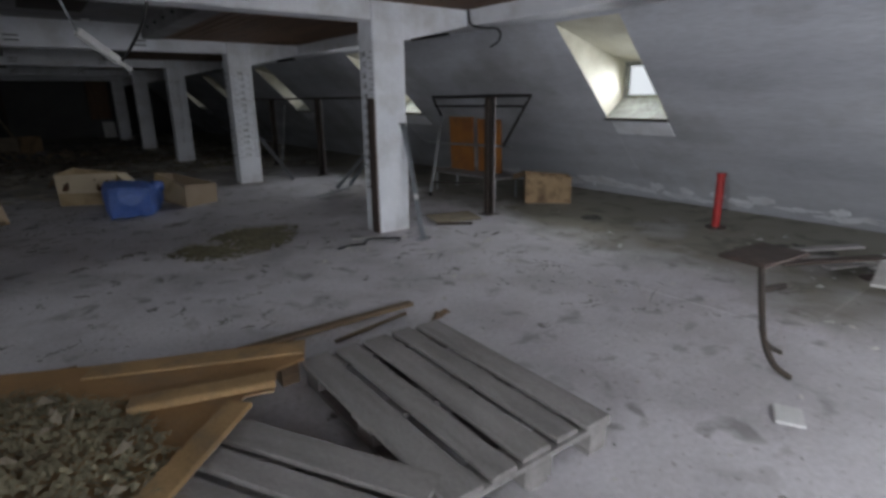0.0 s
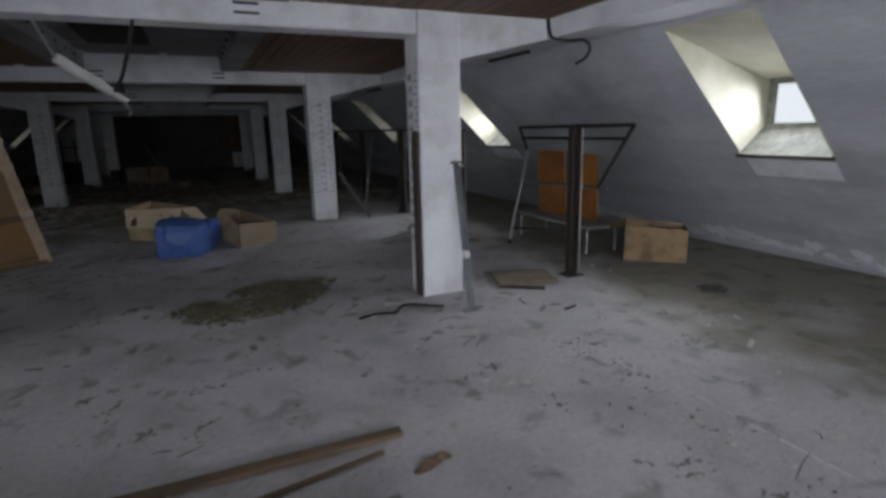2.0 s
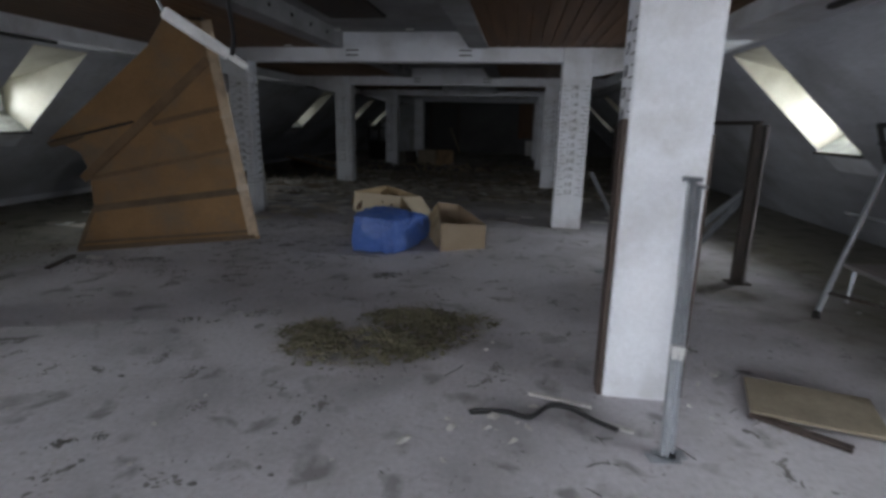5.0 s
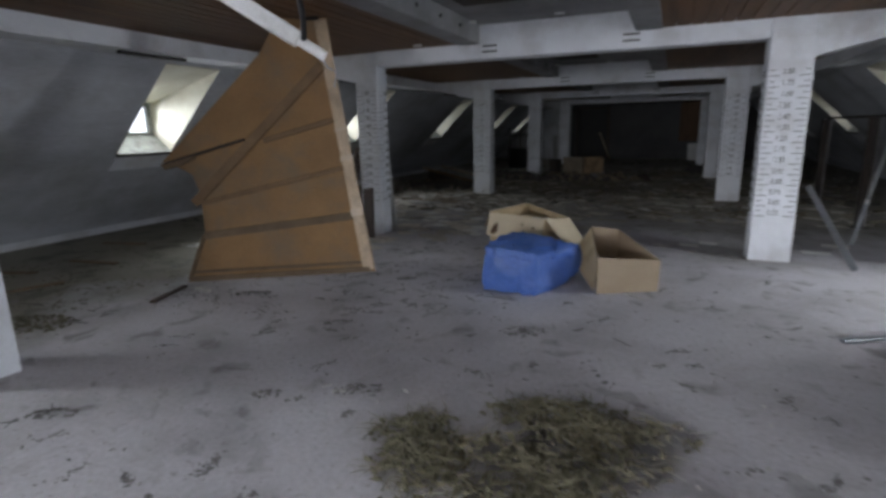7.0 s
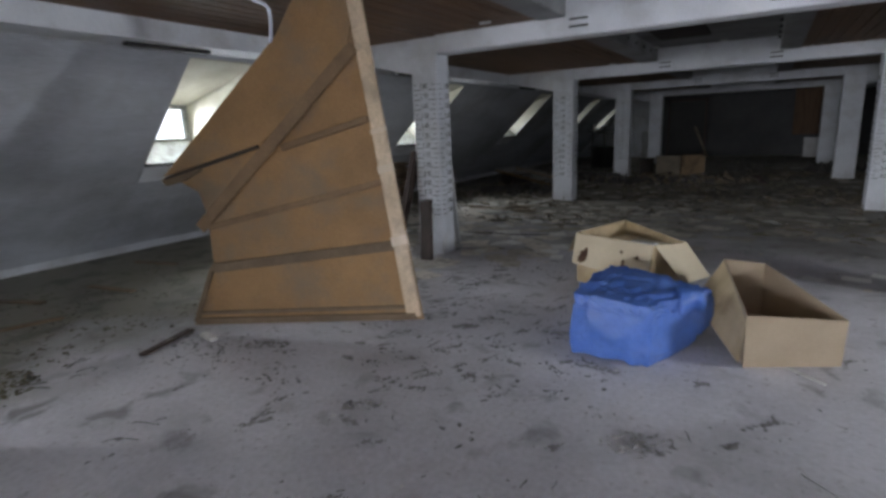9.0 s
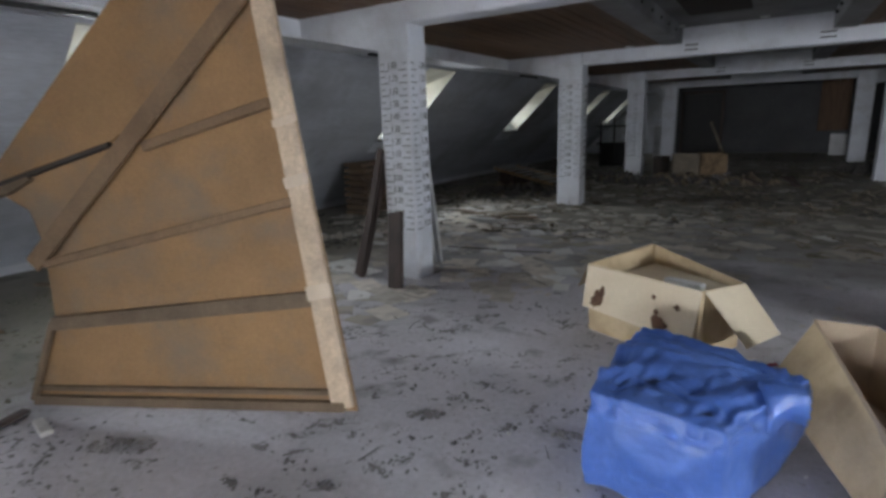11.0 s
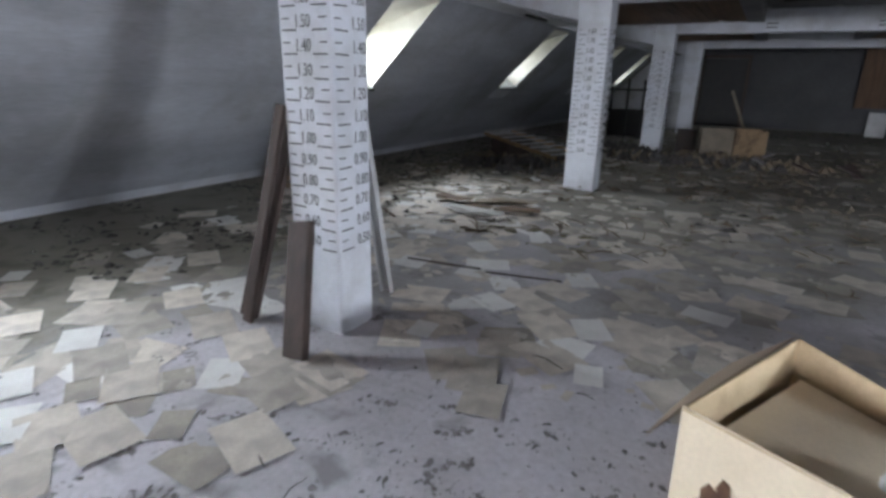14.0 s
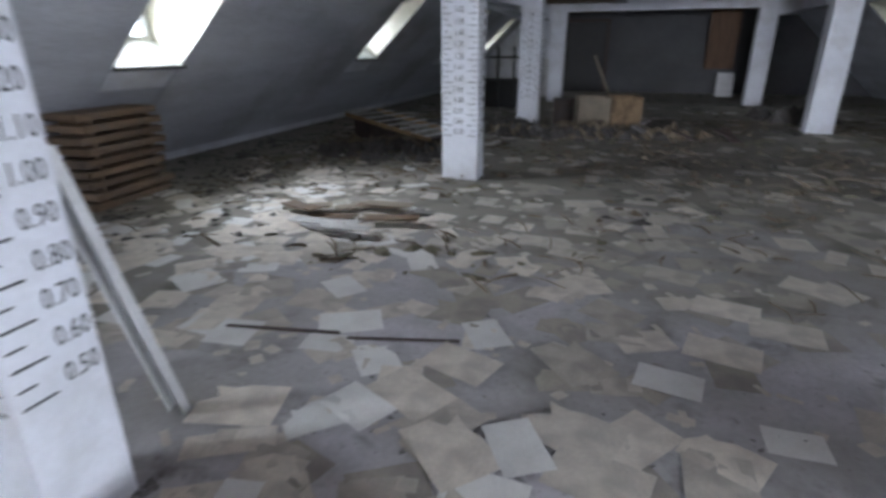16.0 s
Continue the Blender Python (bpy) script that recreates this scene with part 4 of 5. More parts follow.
def blue_bag():
    """A stuffed film bag: boxy end, sagging top with sharp creases, a knotted tail."""
    corners = [Vector(c) for c in ((-0.07, 2.60, 0), (0.38, 2.60, 0), (0.66, 3.26, 0), (-0.05, 3.36, 0))]
    bm = bmesh.new()
    bmesh.ops.create_icosphere(bm, subdivisions=6, radius=1.0)
    for v in bm.verts:
        d = v.co.normalized()
        box_like = Vector([math.copysign(abs(c) ** 0.5, c) for c in d])
        box_like /= max(abs(c) for c in box_like)
        q = box_like * 0.80 + d * 0.20
        u, w = (q.x + 1) / 2, (q.y + 1) / 2
        p = corners[0].lerp(corners[1], u).lerp(corners[3].lerp(corners[2], u), w)
        tail = max(0.0, u * w - 0.45) * 1.6
        top, low = 0.40 - 0.05 * u - 0.05 * tail, 0.10 * tail
        p.z = low + (top - low) * (q.z + 1) / 2
        # long folds pulled from the neck, small crumples on top
        pull = Vector((u - 0.9, w - 0.8, (q.z - 0.3) * 0.5))
        turn = math.atan2(pull.y, pull.x)
        fold = abs(noise.noise(Vector((turn * 3.2, pull.length * 1.1, q.z * 0.6)))) * 0.055 * min(1.0, 0.35 + pull.length)
        crumple = abs(noise.noise(Vector((q.x * 5 + q.z * 3, q.y * 5, q.z * 3 - q.x * 2)))) * (0.030 if q.z > 0.6 else 0.009)
        v.co = p - d * (fold + crumple - 0.020)
        v.co.z = max(v.co.z, 0.002)
    ob = finish("blue_bag", bm, BLUE, None, "", True)
    tagged(ob, "crumpled blue plastic bag stuffed full on the floor", "plastic bag")
    neck = bmesh.new()
    rings, sides = [], 22
    for i in range(9):
        t = i / 8
        mid = Vector((0.47 + 0.13 * t, 2.95 + 0.08 * t, 0.285 + 0.03 * math.sin(2.6 * t)))
        wide = 0.075 * (1 - t) + 0.022 + (0.035 * (t - 0.6) / 0.4 if t > 0.6 else 0.0)
        ring = []
        for k in range(sides):
            a = 2 * math.pi * k / sides
            r = wide * (1 + 0.22 * (-1) ** k * (0.4 + 0.6 * t)) * (1 + 0.2 * noise.noise(Vector((math.cos(a) * 2, math.sin(a) * 2, t * 3))))
            ring.append(neck.verts.new(mid + Vector((-0.3 * r * math.cos(a), 0.95 * r * math.cos(a), r * math.sin(a)))))
        rings.append(ring)
    for lower, upper in zip(rings, rings[1:]):
        for k in range(sides):
            j = (k + 1) % sides
            neck.faces.new((lower[k], lower[j], upper[j], upper[k]))
    neck.faces.new(rings[0])
    neck.faces.new(rings[-1])
    part("gathered_neck", neck, BLUE, ob, "gathered and twisted blue film neck", True)


blue_bag()


def plastic_scrap():
    """A crushed clear bag with a printed packet in it, wedged between the boxes."""
    bm = bmesh.new()
    bmesh.ops.create_icosphere(bm, subdivisions=4, radius=1.0)
    for v in bm.verts:
        d = v.co.normalized()
        dent = 1 - 0.45 * abs(noise.noise(d * 2.2)) - 0.25 * abs(noise.noise(d * 5.0))
        v.co = Vector((0.40 + 0.10 * d.x * dent, 3.63 + 0.11 * d.y * dent, max(0.003, 0.060 + 0.075 * d.z * dent)))
    ob = tagged(finish("plastic_wrap", bm, WRAP, None, "", True), "crushed grey plastic wrapping between cardboard boxes", "plastic wrap")
    return ob


plastic_scrap()
packet = thing("printed_packet", "small white packet with a red band beside cardboard boxes", "packet", pose(0.45, 3.66, 0.140, 12, -12, 25))
part("packet_body", box((0.17, 0.10, 0.03), None, 0.006), WHITE_PAPER, packet)
part("red_band", box((0.172, 0.028, 0.032), pose(0, -0.02, 0), 0.004), RED, packet, "printed red band")
loose_board((1.03, 2.93, 0.01), (1.19, 2.79, 0.01), 0.018, 0.012, CHIP, "thin pale rod under the cardboard box", "lath")

old_box = carton("brown_carton", [(4.36, 0.14), (4.80, -0.26), (5.08, 0.04), (4.64, 0.44)], [0.37, 0.34, 0.33, 0.38], CARD_OLD, "worn brown cardboard box standing by the sloping wall")
flap(old_box, (4.36, 0.14, 0.37), (4.64, 0.44, 0.38), (4.50, 0.52, 0.34), (4.22, 0.22, 0.33), CARD_OLD)
part("dark_filling", box((0.42, 0.30, 0.28), pose(4.70, 0.08, 0.16, 0, 0, -42), 0.02), DIRT, old_box, "dark block inside the box")


# ---- east side near the start ----
def red_pipe():
    p = thing("red_standpipe", "short red enamelled standpipe on a flange", "pipe", pose(4.88, -2.11, 0))
    part("pipe", rod((0, 0, 0), (-0.01, 0, 0.56), 0.040, 18), RED, p)
    part("cap", rod((-0.01, 0, 0.548), (-0.01, 0, 0.575), 0.047, 18), RED, p)
    part("flange", rod((0, 0, 0), (0, 0, 0.014), 0.10, 18), RUST, p)


red_pipe()


def broken_chair():
    p = thing("broken_chair_frame", "rusty bent steel frame of a broken chair", "chair frame")
    tube("leg", [(2.03, -3.86, 0.02), (1.97, -3.80, 0.09), (1.94, -3.75, 0.22), (1.90, -3.73, 0.42), (1.86, -3.72, 0.60)], 0.016, RUST, p)
    tube("leg", [(2.10, -3.78, 0.10), (2.02, -3.74, 0.16), (1.97, -3.72, 0.26)], 0.014, RUST, p)
    part("cross_bar", rod((1.90, -3.73, 0.47), (2.06, -3.76, 0.46), 0.016), RUST, p)
    part("seat", box((0.38, 0.24, 0.022), pose(2.03, -3.66, 0.600, 0, 0, -8), 0.008), DARK_WOOD, p, "dark broken seat board")


broken_chair()
random.seed(8)
for k in range(9):
    x, y, a = 4.42 + random.uniform(-0.5, 0.5), -3.5 + random.uniform(-0.45, 0.4), radians(random.uniform(-60, 10))
    dx, dy, z = math.cos(a) * 0.42, math.sin(a) * 0.42, 0.02 + 0.012 * k
    loose_board((x - dx, y - dy, z), (x + dx, y + dy, z + 0.02), 0.09, 0.022, (GREY_WOOD, CHIP, DARK_WOOD)[k % 3], ("grey", "pale", "dark")[k % 3] + " slat in a jumble of broken boards", "slat")
tagged(finish("white_tile", box((0.15, 0.11, 0.012), pose(1.70, -3.98, 0.007, 0, 0, 25), 0.002), WHITE_METAL), "white ceramic tile lying on the floor", "tile")
lumps("brick_lump", BATTEN, [(1.20, -2.13, 0.085, 0.001), (1.27, -2.10, 0.05, 0.001), (1.16, -2.15, 0.06, 0.001)], "brown broken lump at the pallet's corner", "debris", 0.6)


# ---- hanging ceiling panel and lamp ----
A0, NRM = Vector((-2.57, 1.87, 0.02)), Vector((0.342, -0.933, 0.110)).normalized()


def on_panel(x, z, off):
    y = A0.y + (0.342 * (x - A0.x) + 0.110 * (z - A0.z)) / 0.933
    return Vector((x, y, z)) + NRM * off


def hanging_panel():
    p = thing("hanging_ceiling_panel", "brown plywood ceiling panel hanging loose from the ceiling", "panel")
    part("sheet", slab([(-2.555, 0.045), (-0.985, 0.13), (-1.177, 1.056), (-1.316, 1.69), (-1.397, 2.245), (-1.79, 2.245), (-1.935, 1.96), (-2.05, 1.34), (-2.66, 1.13), (-2.70, 1.09), (-2.50, 0.98), (-2.437, 0.82), (-2.40, 0.43)], 0.0, on_panel, 0.014), PANEL_WOOD, p)
    part("torn_sheet", slab([(-2.74, 1.088), (-2.04, 1.288), (-1.78, 1.50), (-1.49, 1.78), (-1.405, 2.235), (-1.786, 2.235), (-1.933, 1.96)], 0.016, on_panel, 0.012), PANEL_WOOD, p, "loose upper plywood sheet with a torn edge")
    for a, b, w, t, lift in (((-2.40, 0.455), (-1.17, 0.615), 0.065, 0.030, 0.018), ((-2.52, 0.075), (-1.03, 0.155), 0.045, 0.034, 0.018), ((-2.50, 0.135), (-1.06, 0.215), 0.022, 0.026, 0.014), ((-2.535, 0.07), (-2.405, 0.46), 0.030, 0.026, 0.014)):
        part("batten", bar(on_panel(*a, lift), on_panel(*b, lift), w, t, 0.004, NRM), PANEL_GRIME, p, "grimy dark batten")
    for a, b, w, t, lift in (((-2.478, 0.73), (-1.43, 1.86), 0.085, 0.016, 0.025), ((-2.42, 0.735), (-1.25, 1.02), 0.038, 0.030, 0.018), 
                             ((-1.90, 1.255), (-1.34, 1.415), 0.042, 0.030, 0.018)):
        part("batten", bar(on_panel(*a, lift), on_panel(*b, lift), w, t, 0.004, NRM), PANEL_BATTEN, p)
    part("edge_batten", bar(on_panel(-1.040, 0.15, 0.016), on_panel(-1.445, 2.22, 0.016), 0.095, 0.03, 0.004, NRM), PANEL_EDGE, p, "pale rough edge batten")
    low, high = Vector((-1.040, 0.15)), Vector((-1.445, 2.22))
    for f, wide in ((0.24, 0.06), (0.46, 0.045), (0.575, 0.03)):
        spot = low.lerp(high, f)
        part("tape", bar(on_panel(spot.x - 0.050, spot.y - 0.012, 0.033), on_panel(spot.x + 0.050, spot.y + 0.012, 0.033), wide, 0.002, 0.0, NRM), TAPE, p, "glossy clear packing tape round the batten")
    # torn edge strip, near-black for the shaded underside of the loose sheet
    part("torn_lip", bar(on_panel(-2.72, 1.075, 0.010), on_panel(-2.06, 1.270, 0.010), 0.022, 0.030, 0.003, NRM), RUST, p, "torn edge blackened for the shade beneath the sheet")
    part("torn_curl", slab([(-2.75, 1.07), (-2.50, 1.145), (-2.46, 1.125), (-2.58, 1.06), (-2.72, 1.025)], 0.024, on_panel, 0.04), PANEL_GRIME, p, "dark curled splinter at the torn tip")
    part("hinge_strap", box((0.30, 0.05, 0.03), pose(-1.60, 2.50, 2.235), 0.004), RUST, p)


hanging_panel()
loose_board((-2.57, 1.85, 0.018), (-2.46, 1.43, 0.012), 0.05, 0.02, DARK_WOOD, "dark broken stick by the panel's lower corner", "stick")
loose_board((-2.40, 1.83, 0.02), (-2.24, 1.80, 0.018), 0.05, 0.025, CHIP, "pale splinter under the hanging panel", "splinter")
lumps("panel_dirt", DUST, clustered(320, 14, (-2.6, -1.2, 1.5, 1.95), 0.004, 0.022, 0.10), "dark dirt below the hanging panel", "debris", 0.3)


def hanging_lamp():
    p = thing("fluorescent_lamp", "white fluorescent batten lamp hanging loose by one end", "ceiling lamp")
    near, far = Vector((0.06, 0.41, 1.605)), Vector((-0.275, 0.195, 1.855))
    d = far - near
    part("housing", bar(near + d * 0.24, far, 0.05, 0.06, 0.006), WHITE_METAL, p)
    part("tube", rod(near, near + d * 0.30, 0.020, 12), WHITE_METAL, p, "dead white fluorescent tube end")
    tube("cord", [near + d * 0.2, (0.06, 0.28, 1.75), (0.14, 0.10, 1.92), (0.19, 0.05, 2.09)], 0.012, CABLE, p)
    tube("cord", [near + d * 0.05, (0.05, 0.43, 1.57), (0.075, 0.45, 1.55), (0.05, 0.47, 1.50)], 0.003, WHITE_CORD, p, "dangling white flex")
    part("hanger", rod(far, (-0.36, 0.16, 2.09), 0.008), STEEL, p)


hanging_lamp()
tagged(tube("ceiling_cable", [(3.245, -0.02, 2.24), (3.245, -0.04, 2.14), (3.26, -0.08, 2.085), (3.36, -0.16, 2.06), (3.46, -0.22, 2.06), (3.50, -0.25, 2.0), (3.46, -0.25, 1.92), (3.38, -0.22, 1.87)], 0.013, CABLE), "black cable dangling from the edge beam", "cable")
for y, side in ((1.0, 1), (2.6, -1), (6.2, -1), (10.4, -1), (5.6, 1)):
    tagged(finish("cable_tray", box((0.05, 0.75, 0.03), pose(side * 3.48, y, 2.083), 0.004), BLACK), "dark metal strip fixed under the edge beam", "metal strip")
for x in (-0.55, 0.35):
    for y in (2.9, 7.4, 11.9):
        tagged(finish("coffer_hatch", box((0.62, 1.1, 0.03), pose(x * 0.2 - 0.1, y, COFFER_Z - 0.012), 0.003), RUST), "dark recessed strip in the coffered ceiling", "ceiling strip") if x < 0 else None
for k, y in enumerate(FRAMES[2:6]):
    for x in (-1.35, -0.72, 0.2):
        tagged(finish("lamp_hook", box((0.10, 0.03, 0.02), pose(x, y + BAY - 0.30, WOOD_Z - 0.02 if abs(x) > 1 else COFFER_Z - 0.02), 0.004), WHITE_METAL), "small white lamp bracket on the ceiling", "bracket")
    for x in (-0.62, 0.86):
        for z in (2.15, 2.21):
            tagged(finish("beam_clamp", box((0.16, 0.012, 0.016), pose(x, y + 0.010, z), 0.002), BLACK), "dark metal strap on a cross beam", "strap")
    for x in (-0.98, 1.14):
        for j in range(7):
            tagged(finish("bolt", rod((x + (0.002 if x < 0 else -0.25), y + 0.9 + 0.5 * j, 2.34), (x + (-0.02 if x < 0 else -0.28) + (0.28 if x < 0 else 0), y + 0.9 + 0.5 * j, 2.34), 0.018, 8), BLACK), "dark bolt in a ceiling beam", "bolt", "beam bolts")


# ---- west row: planks at the scaled column ----
loose_board((-2.12, 4.27, 0.0), (-2.23, 4.47, 0.60), 0.135, 0.045, DARK_WOOD, "short dark plank leaning on the scaled column", "plank", (0, 1, 0))
loose_board((-2.66, 4.46, 0.0), (-2.44, 4.62, 1.02), 0.12, 0.03, DARK_WOOD, "tall dark board leaning on the scaled column", "plank", (0, 1, 0))
loose_board((-2.62, 4.42, 0.0), (-2.43, 4.58, 1.12), 0.06, 0.03, DARK_WOOD, "narrow dark board leaning on the scaled column", "plank", (0, 1, 0))
white_strip = thing("white_profile", "white metal profile leaning on the scaled column", "metal profile")
channel((-2.25, 5.16, 0.003), (-2.155, 4.835, 1.02), 0.07, 0.035, WHITE_METAL, white_strip)
loose_board((-2.080, 0.07, 0.0), (-2.084, 0.07, 1.36), 0.022, 0.12, DARK_WOOD, "dark stained board upright against a scaled column", "board", (0, 1, 0))
channel((2.9, 4.3, 0.01), (2.55, 4.75, 0.72), 0.05, 0.03, STEEL, thing("steel_profile", "steel profile leaning behind a column", "metal profile"))
channel((3.02, 2.89, 0.015), (3.53, 2.36, 0.80), 0.05, 0.03, STEEL, thing("steel_profile", "steel profile resting on a rack post", "metal profile"))
channel((3.30, 2.99, 0.015), (3.63, 2.38, 0.86), 0.05, 0.03, STEEL, thing("steel_profile", "second steel profile resting on a rack post", "metal profile"))
loose_board((2.35, 2.35, 0.012), (3.2, 2.85, 0.012), 0.05, 0.02, STEEL, "steel strip lying on the floor", "metal strip")
steel_prop((3.2, 5.6, 0.012), (3.50, 5.9, 1.25), "long steel profile leaning under the slope")

# ---- paper on the floor ----
random.seed(21)


def sheet_mesh(w, h, torn):
    bm = bmesh.new()
    bmesh.ops.create_grid(bm, x_segments=4, y_segments=4, size=0.5)
    p = Vector((random.uniform(0, 50), 0, 0))
    for v in bm.verts:
        x, y = v.co.x, v.co.y
        if torn and x > 0.2 and y > 0.2:
            x, y = x * random.uniform(0.6, 0.9), y * random.uniform(0.6, 0.95)
        lift = max(0.0, noise.noise(Vector((x * 2.5, y * 2.5, 0)) + p)) * 0.004 + (0.003 * max(0, x * y * 4 - 0.3))
        v.co = Vector((x * w, y * h, 0.002 + lift))
    me = bpy.data.meshes.new("paper_sheet")
    bm.to_mesh(me)
    bm.free()
    return me


SHEETS = [sheet_mesh(w * 0.84, h * 0.84, t) for w, h, t in ((0.21, 0.30, 0), (0.21, 0.30, 1), (0.24, 0.33, 0), (0.28, 0.38, 1), (0.15, 0.21, 0), (0.25, 0.36, 0), (0.21, 0.29, 1), (0.17, 0.23, 0))]
PALE, TRODDEN = [], []
for me in SHEETS:
    me.materials.append(PAPER)
    twin = me.copy()
    twin.materials.clear()
    twin.materials.append(WHITE_PAPER)
    PALE.append(twin)
    dirty = me.copy()
    dirty.materials.clear()
    dirty.materials.append(PAPER_DIRTY)
    TRODDEN.append(dirty)


def paper(x, y, turn, k, white, z=0.0):
    ob = new("paper_sheet", (SHEETS, PALE, TRODDEN)[white][k])
    ob.matrix_basis = pose(x, y, z, random.uniform(-0.3, 0.3), random.uniform(-0.3, 0.3), turn)
    tagged(ob, ("yellowed paper sheet lying on the floor", "loose white paper sheet lying on the floor", "dirty trodden paper sheet stuck to the floor")[white], "paper", "strewn papers")


for x, y, turn, k, white in ((-2.95, 3.47, 65, 0, 1), (-2.65, 3.34, 50, 0, 1), (-2.81, 3.12, 60, 0, 1), (-2.32, 3.24, 62, 2, 0), (-2.31, 3.50, 80, 5, 0), (-2.50, 3.42, 70, 2, 0), (-2.56, 3.76, 55, 5, 0),
                             (-2.83, 3.78, 65, 5, 0), (-1.83, 3.77, 70, 5, 0), (-2.73, 4.29, 60, 5, 0), (-3.26, 4.11, 40, 5, 0), (-3.13, 3.84, 55, 0, 1), (-3.29, 3.54, 45, 5, 0), (-3.16, 3.42, 50, 2, 0), (-1.89, 4.24, 80, 2, 0),
                             (-2.01, 4.03, 75, 2, 0), (-2.41, 4.25, 60, 5, 0), (-3.17, 4.42, 60, 2, 0), (-3.45, 3.30, 50, 5, 0), (-3.55, 3.75, 62, 2, 0), (-3.40, 4.00, 30, 0, 0), (-3.05, 4.10, 75, 3, 0), (-3.0, 3.62, 20, 3, 0), (-3.7, 4.2, 50, 5, 0),
                             (-1.79, 4.85, 10, 4, 1), (-1.64, 5.37, 62, 0, 1), (-1.36, 4.60, 20, 5, 0), (-1.24, 4.45, 15, 0, 0), (-1.50, 4.62, 40, 2, 0), (-1.10, 5.09, 85, 0, 1), (-1.04, 5.32, 30, 0, 1), (-0.78, 5.25, 75, 5, 0), (-1.14, 4.94, 60, 3, 0),
                             (-0.53, 5.86, 78, 0, 1), (0.22, 5.76, 80, 2, 0), (-0.92, 4.86, 15, 4, 1), (-1.92, 4.28, 80, 5, 0), (-2.15, 4.16, 70, 5, 0), (-1.30, 6.02, 30, 0, 1), (-2.17, 6.30, 50, 0, 1), (0.02, 6.42, 80, 5, 0), (-0.75, 6.39, 60, 2, 0),
                             (-0.42, 6.98, 70, 2, 0), (-0.56, 4.87, 40, 5, 0), (-0.29, 6.15, 75, 5, 0), (-0.87, 5.45, 70, 3, 0), (-1.48, 5.50, 60, 5, 0), (-1.25, 5.25, 45, 3, 0), (-1.35, 5.75, 70, 5, 0), (-0.9, 5.9, 40, 3, 0),
                             (-3.65, 5.9, 40, 5, 1), (-4.1, 5.6, 65, 3, 0), (-0.2, 6.6, 75, 5, 0), (0.3, 7.0, 60, 5, 0), (1.0, 7.6, 40, 0, 1)):
    paper(x, y, turn, k, white, 0.003 + random.uniform(0, 0.004))
for x, y, turn, k in ((1.55, 5.0, 80, 7), (1.75, 5.15, 70, 4), (2.75, 5.0, 85, 0), (1.25, 4.9, 60, 4), (3.0, 5.4, 75, 0)):
    paper(x, y, turn, k, True, 0.004)
for _ in range(175):
    y = 4.9 + 5.6 * random.random() ** 1.1
    x = random.uniform(-4.9, 2.6) if y > 5.2 else random.uniform(-4.6, -0.9)
    if y < 8.0 and x > -0.8 and random.random() < 0.85:
        x -= 2.2
    if abs(x + 2.25) < 0.42 and (abs(y - 4.68) < 0.45 or abs(y - 9.18) < 0.45):
        continue
    if x > -0.1 and y < 6.2 or -1.0 < x and y < 5.0:
        continue
    paper(x, y, random.uniform(0, 180), random.randrange(8), (random.choice((0, 2, 2)) if y > 6.3 else int(random.random() < 0.12)), random.uniform(0.0005, 0.003))


def paper_scraps(name, mat, spots, label, small=0.06, large=0.17):
    verts, faces = [], []
    for x, y in spots:
        w, h, a = random.uniform(small, large), random.uniform(small * 0.8, large * 0.7), random.uniform(0, 6.28)
        base, z = len(verts), random.uniform(0.001, 0.003)
        for u, v in ((-w, -h), (w, -h), (w, h), (-w, h)):
            verts.append((x + u * math.cos(a) - v * math.sin(a), y + u * math.sin(a) + v * math.cos(a), z + random.uniform(0, 0.004)))
        faces += [(base, base + 1, base + 2), (base, base + 2, base + 3)]
    me = bpy.data.meshes.new(name)
    me.from_pydata(verts, [], faces)
    me.materials.append(mat)
    return tagged(new(name, me), label, "paper scraps", kind="stuff")


for k in range(64):
    x, y = random.uniform(-4.4, -1.75), random.uniform(3.15, 5.1)
    if abs(x + 2.25) > 0.32 or y < 4.2:
        paper(x, y, random.gauss(60, 25), random.randrange(8), random.choice((0, 0, 2, 2, 1)), random.uniform(0.0003, 0.004))
for _ in range(120):
    x, y = random.uniform(-3.9, 1.4), 4.9 + 4.4 * random.random()
    if abs(x + 2.25) > 0.35 and not (x > -0.2 and y < 6.0):
        paper(x, y, random.uniform(0, 180), random.randrange(8), 2, 0.0002)
paper_scraps("torn_paper", PAPER, [(random.gauss(-1.6, 1.5), random.uniform(4.6, 8.5)) for _ in range(320)], "small torn scraps of yellowed paper", 0.015, 0.05)
paper_scraps("yellow_scraps", PAPER, [(random.uniform(-5, 4.5), 6.5 + 11 * random.random() ** 1.3) for _ in range(300)], "yellowed paper scraps covering the far floor")
paper_scraps("cream_scraps", PAPER, [(random.gauss(-3.0, 0.9), random.gauss(7.2, 0.8)) for _ in range(90)], "cream paper scraps under the window")
# white scraps gathered here to paint the dormer's pool of light
paper_scraps("white_scraps", WHITE_PAPER, [(random.gauss(-3.2, 0.7), random.gauss(7.0, 0.9)) for _ in range(45)], "white paper scraps that brighten the light pool under the window")

# ---- far end ----
for k in range(12):
    x, y, a = -2.75 + random.uniform(-0.45, 0.45), 7.5 + random.uniform(-0.4, 0.4), radians(random.uniform(-30, 40))
    loose_board((x - 0.2 * math.cos(a), y - 0.2 * math.sin(a), 0.010 + 0.005 * k), (x + 0.2 * math.cos(a), y + 0.2 * math.sin(a), 0.012 + 0.006 * k), 0.13, 0.012, (CHIP, OFFCUT, BATTEN)[k % 3], "thin broken board in a heap on the floor", "board piece")
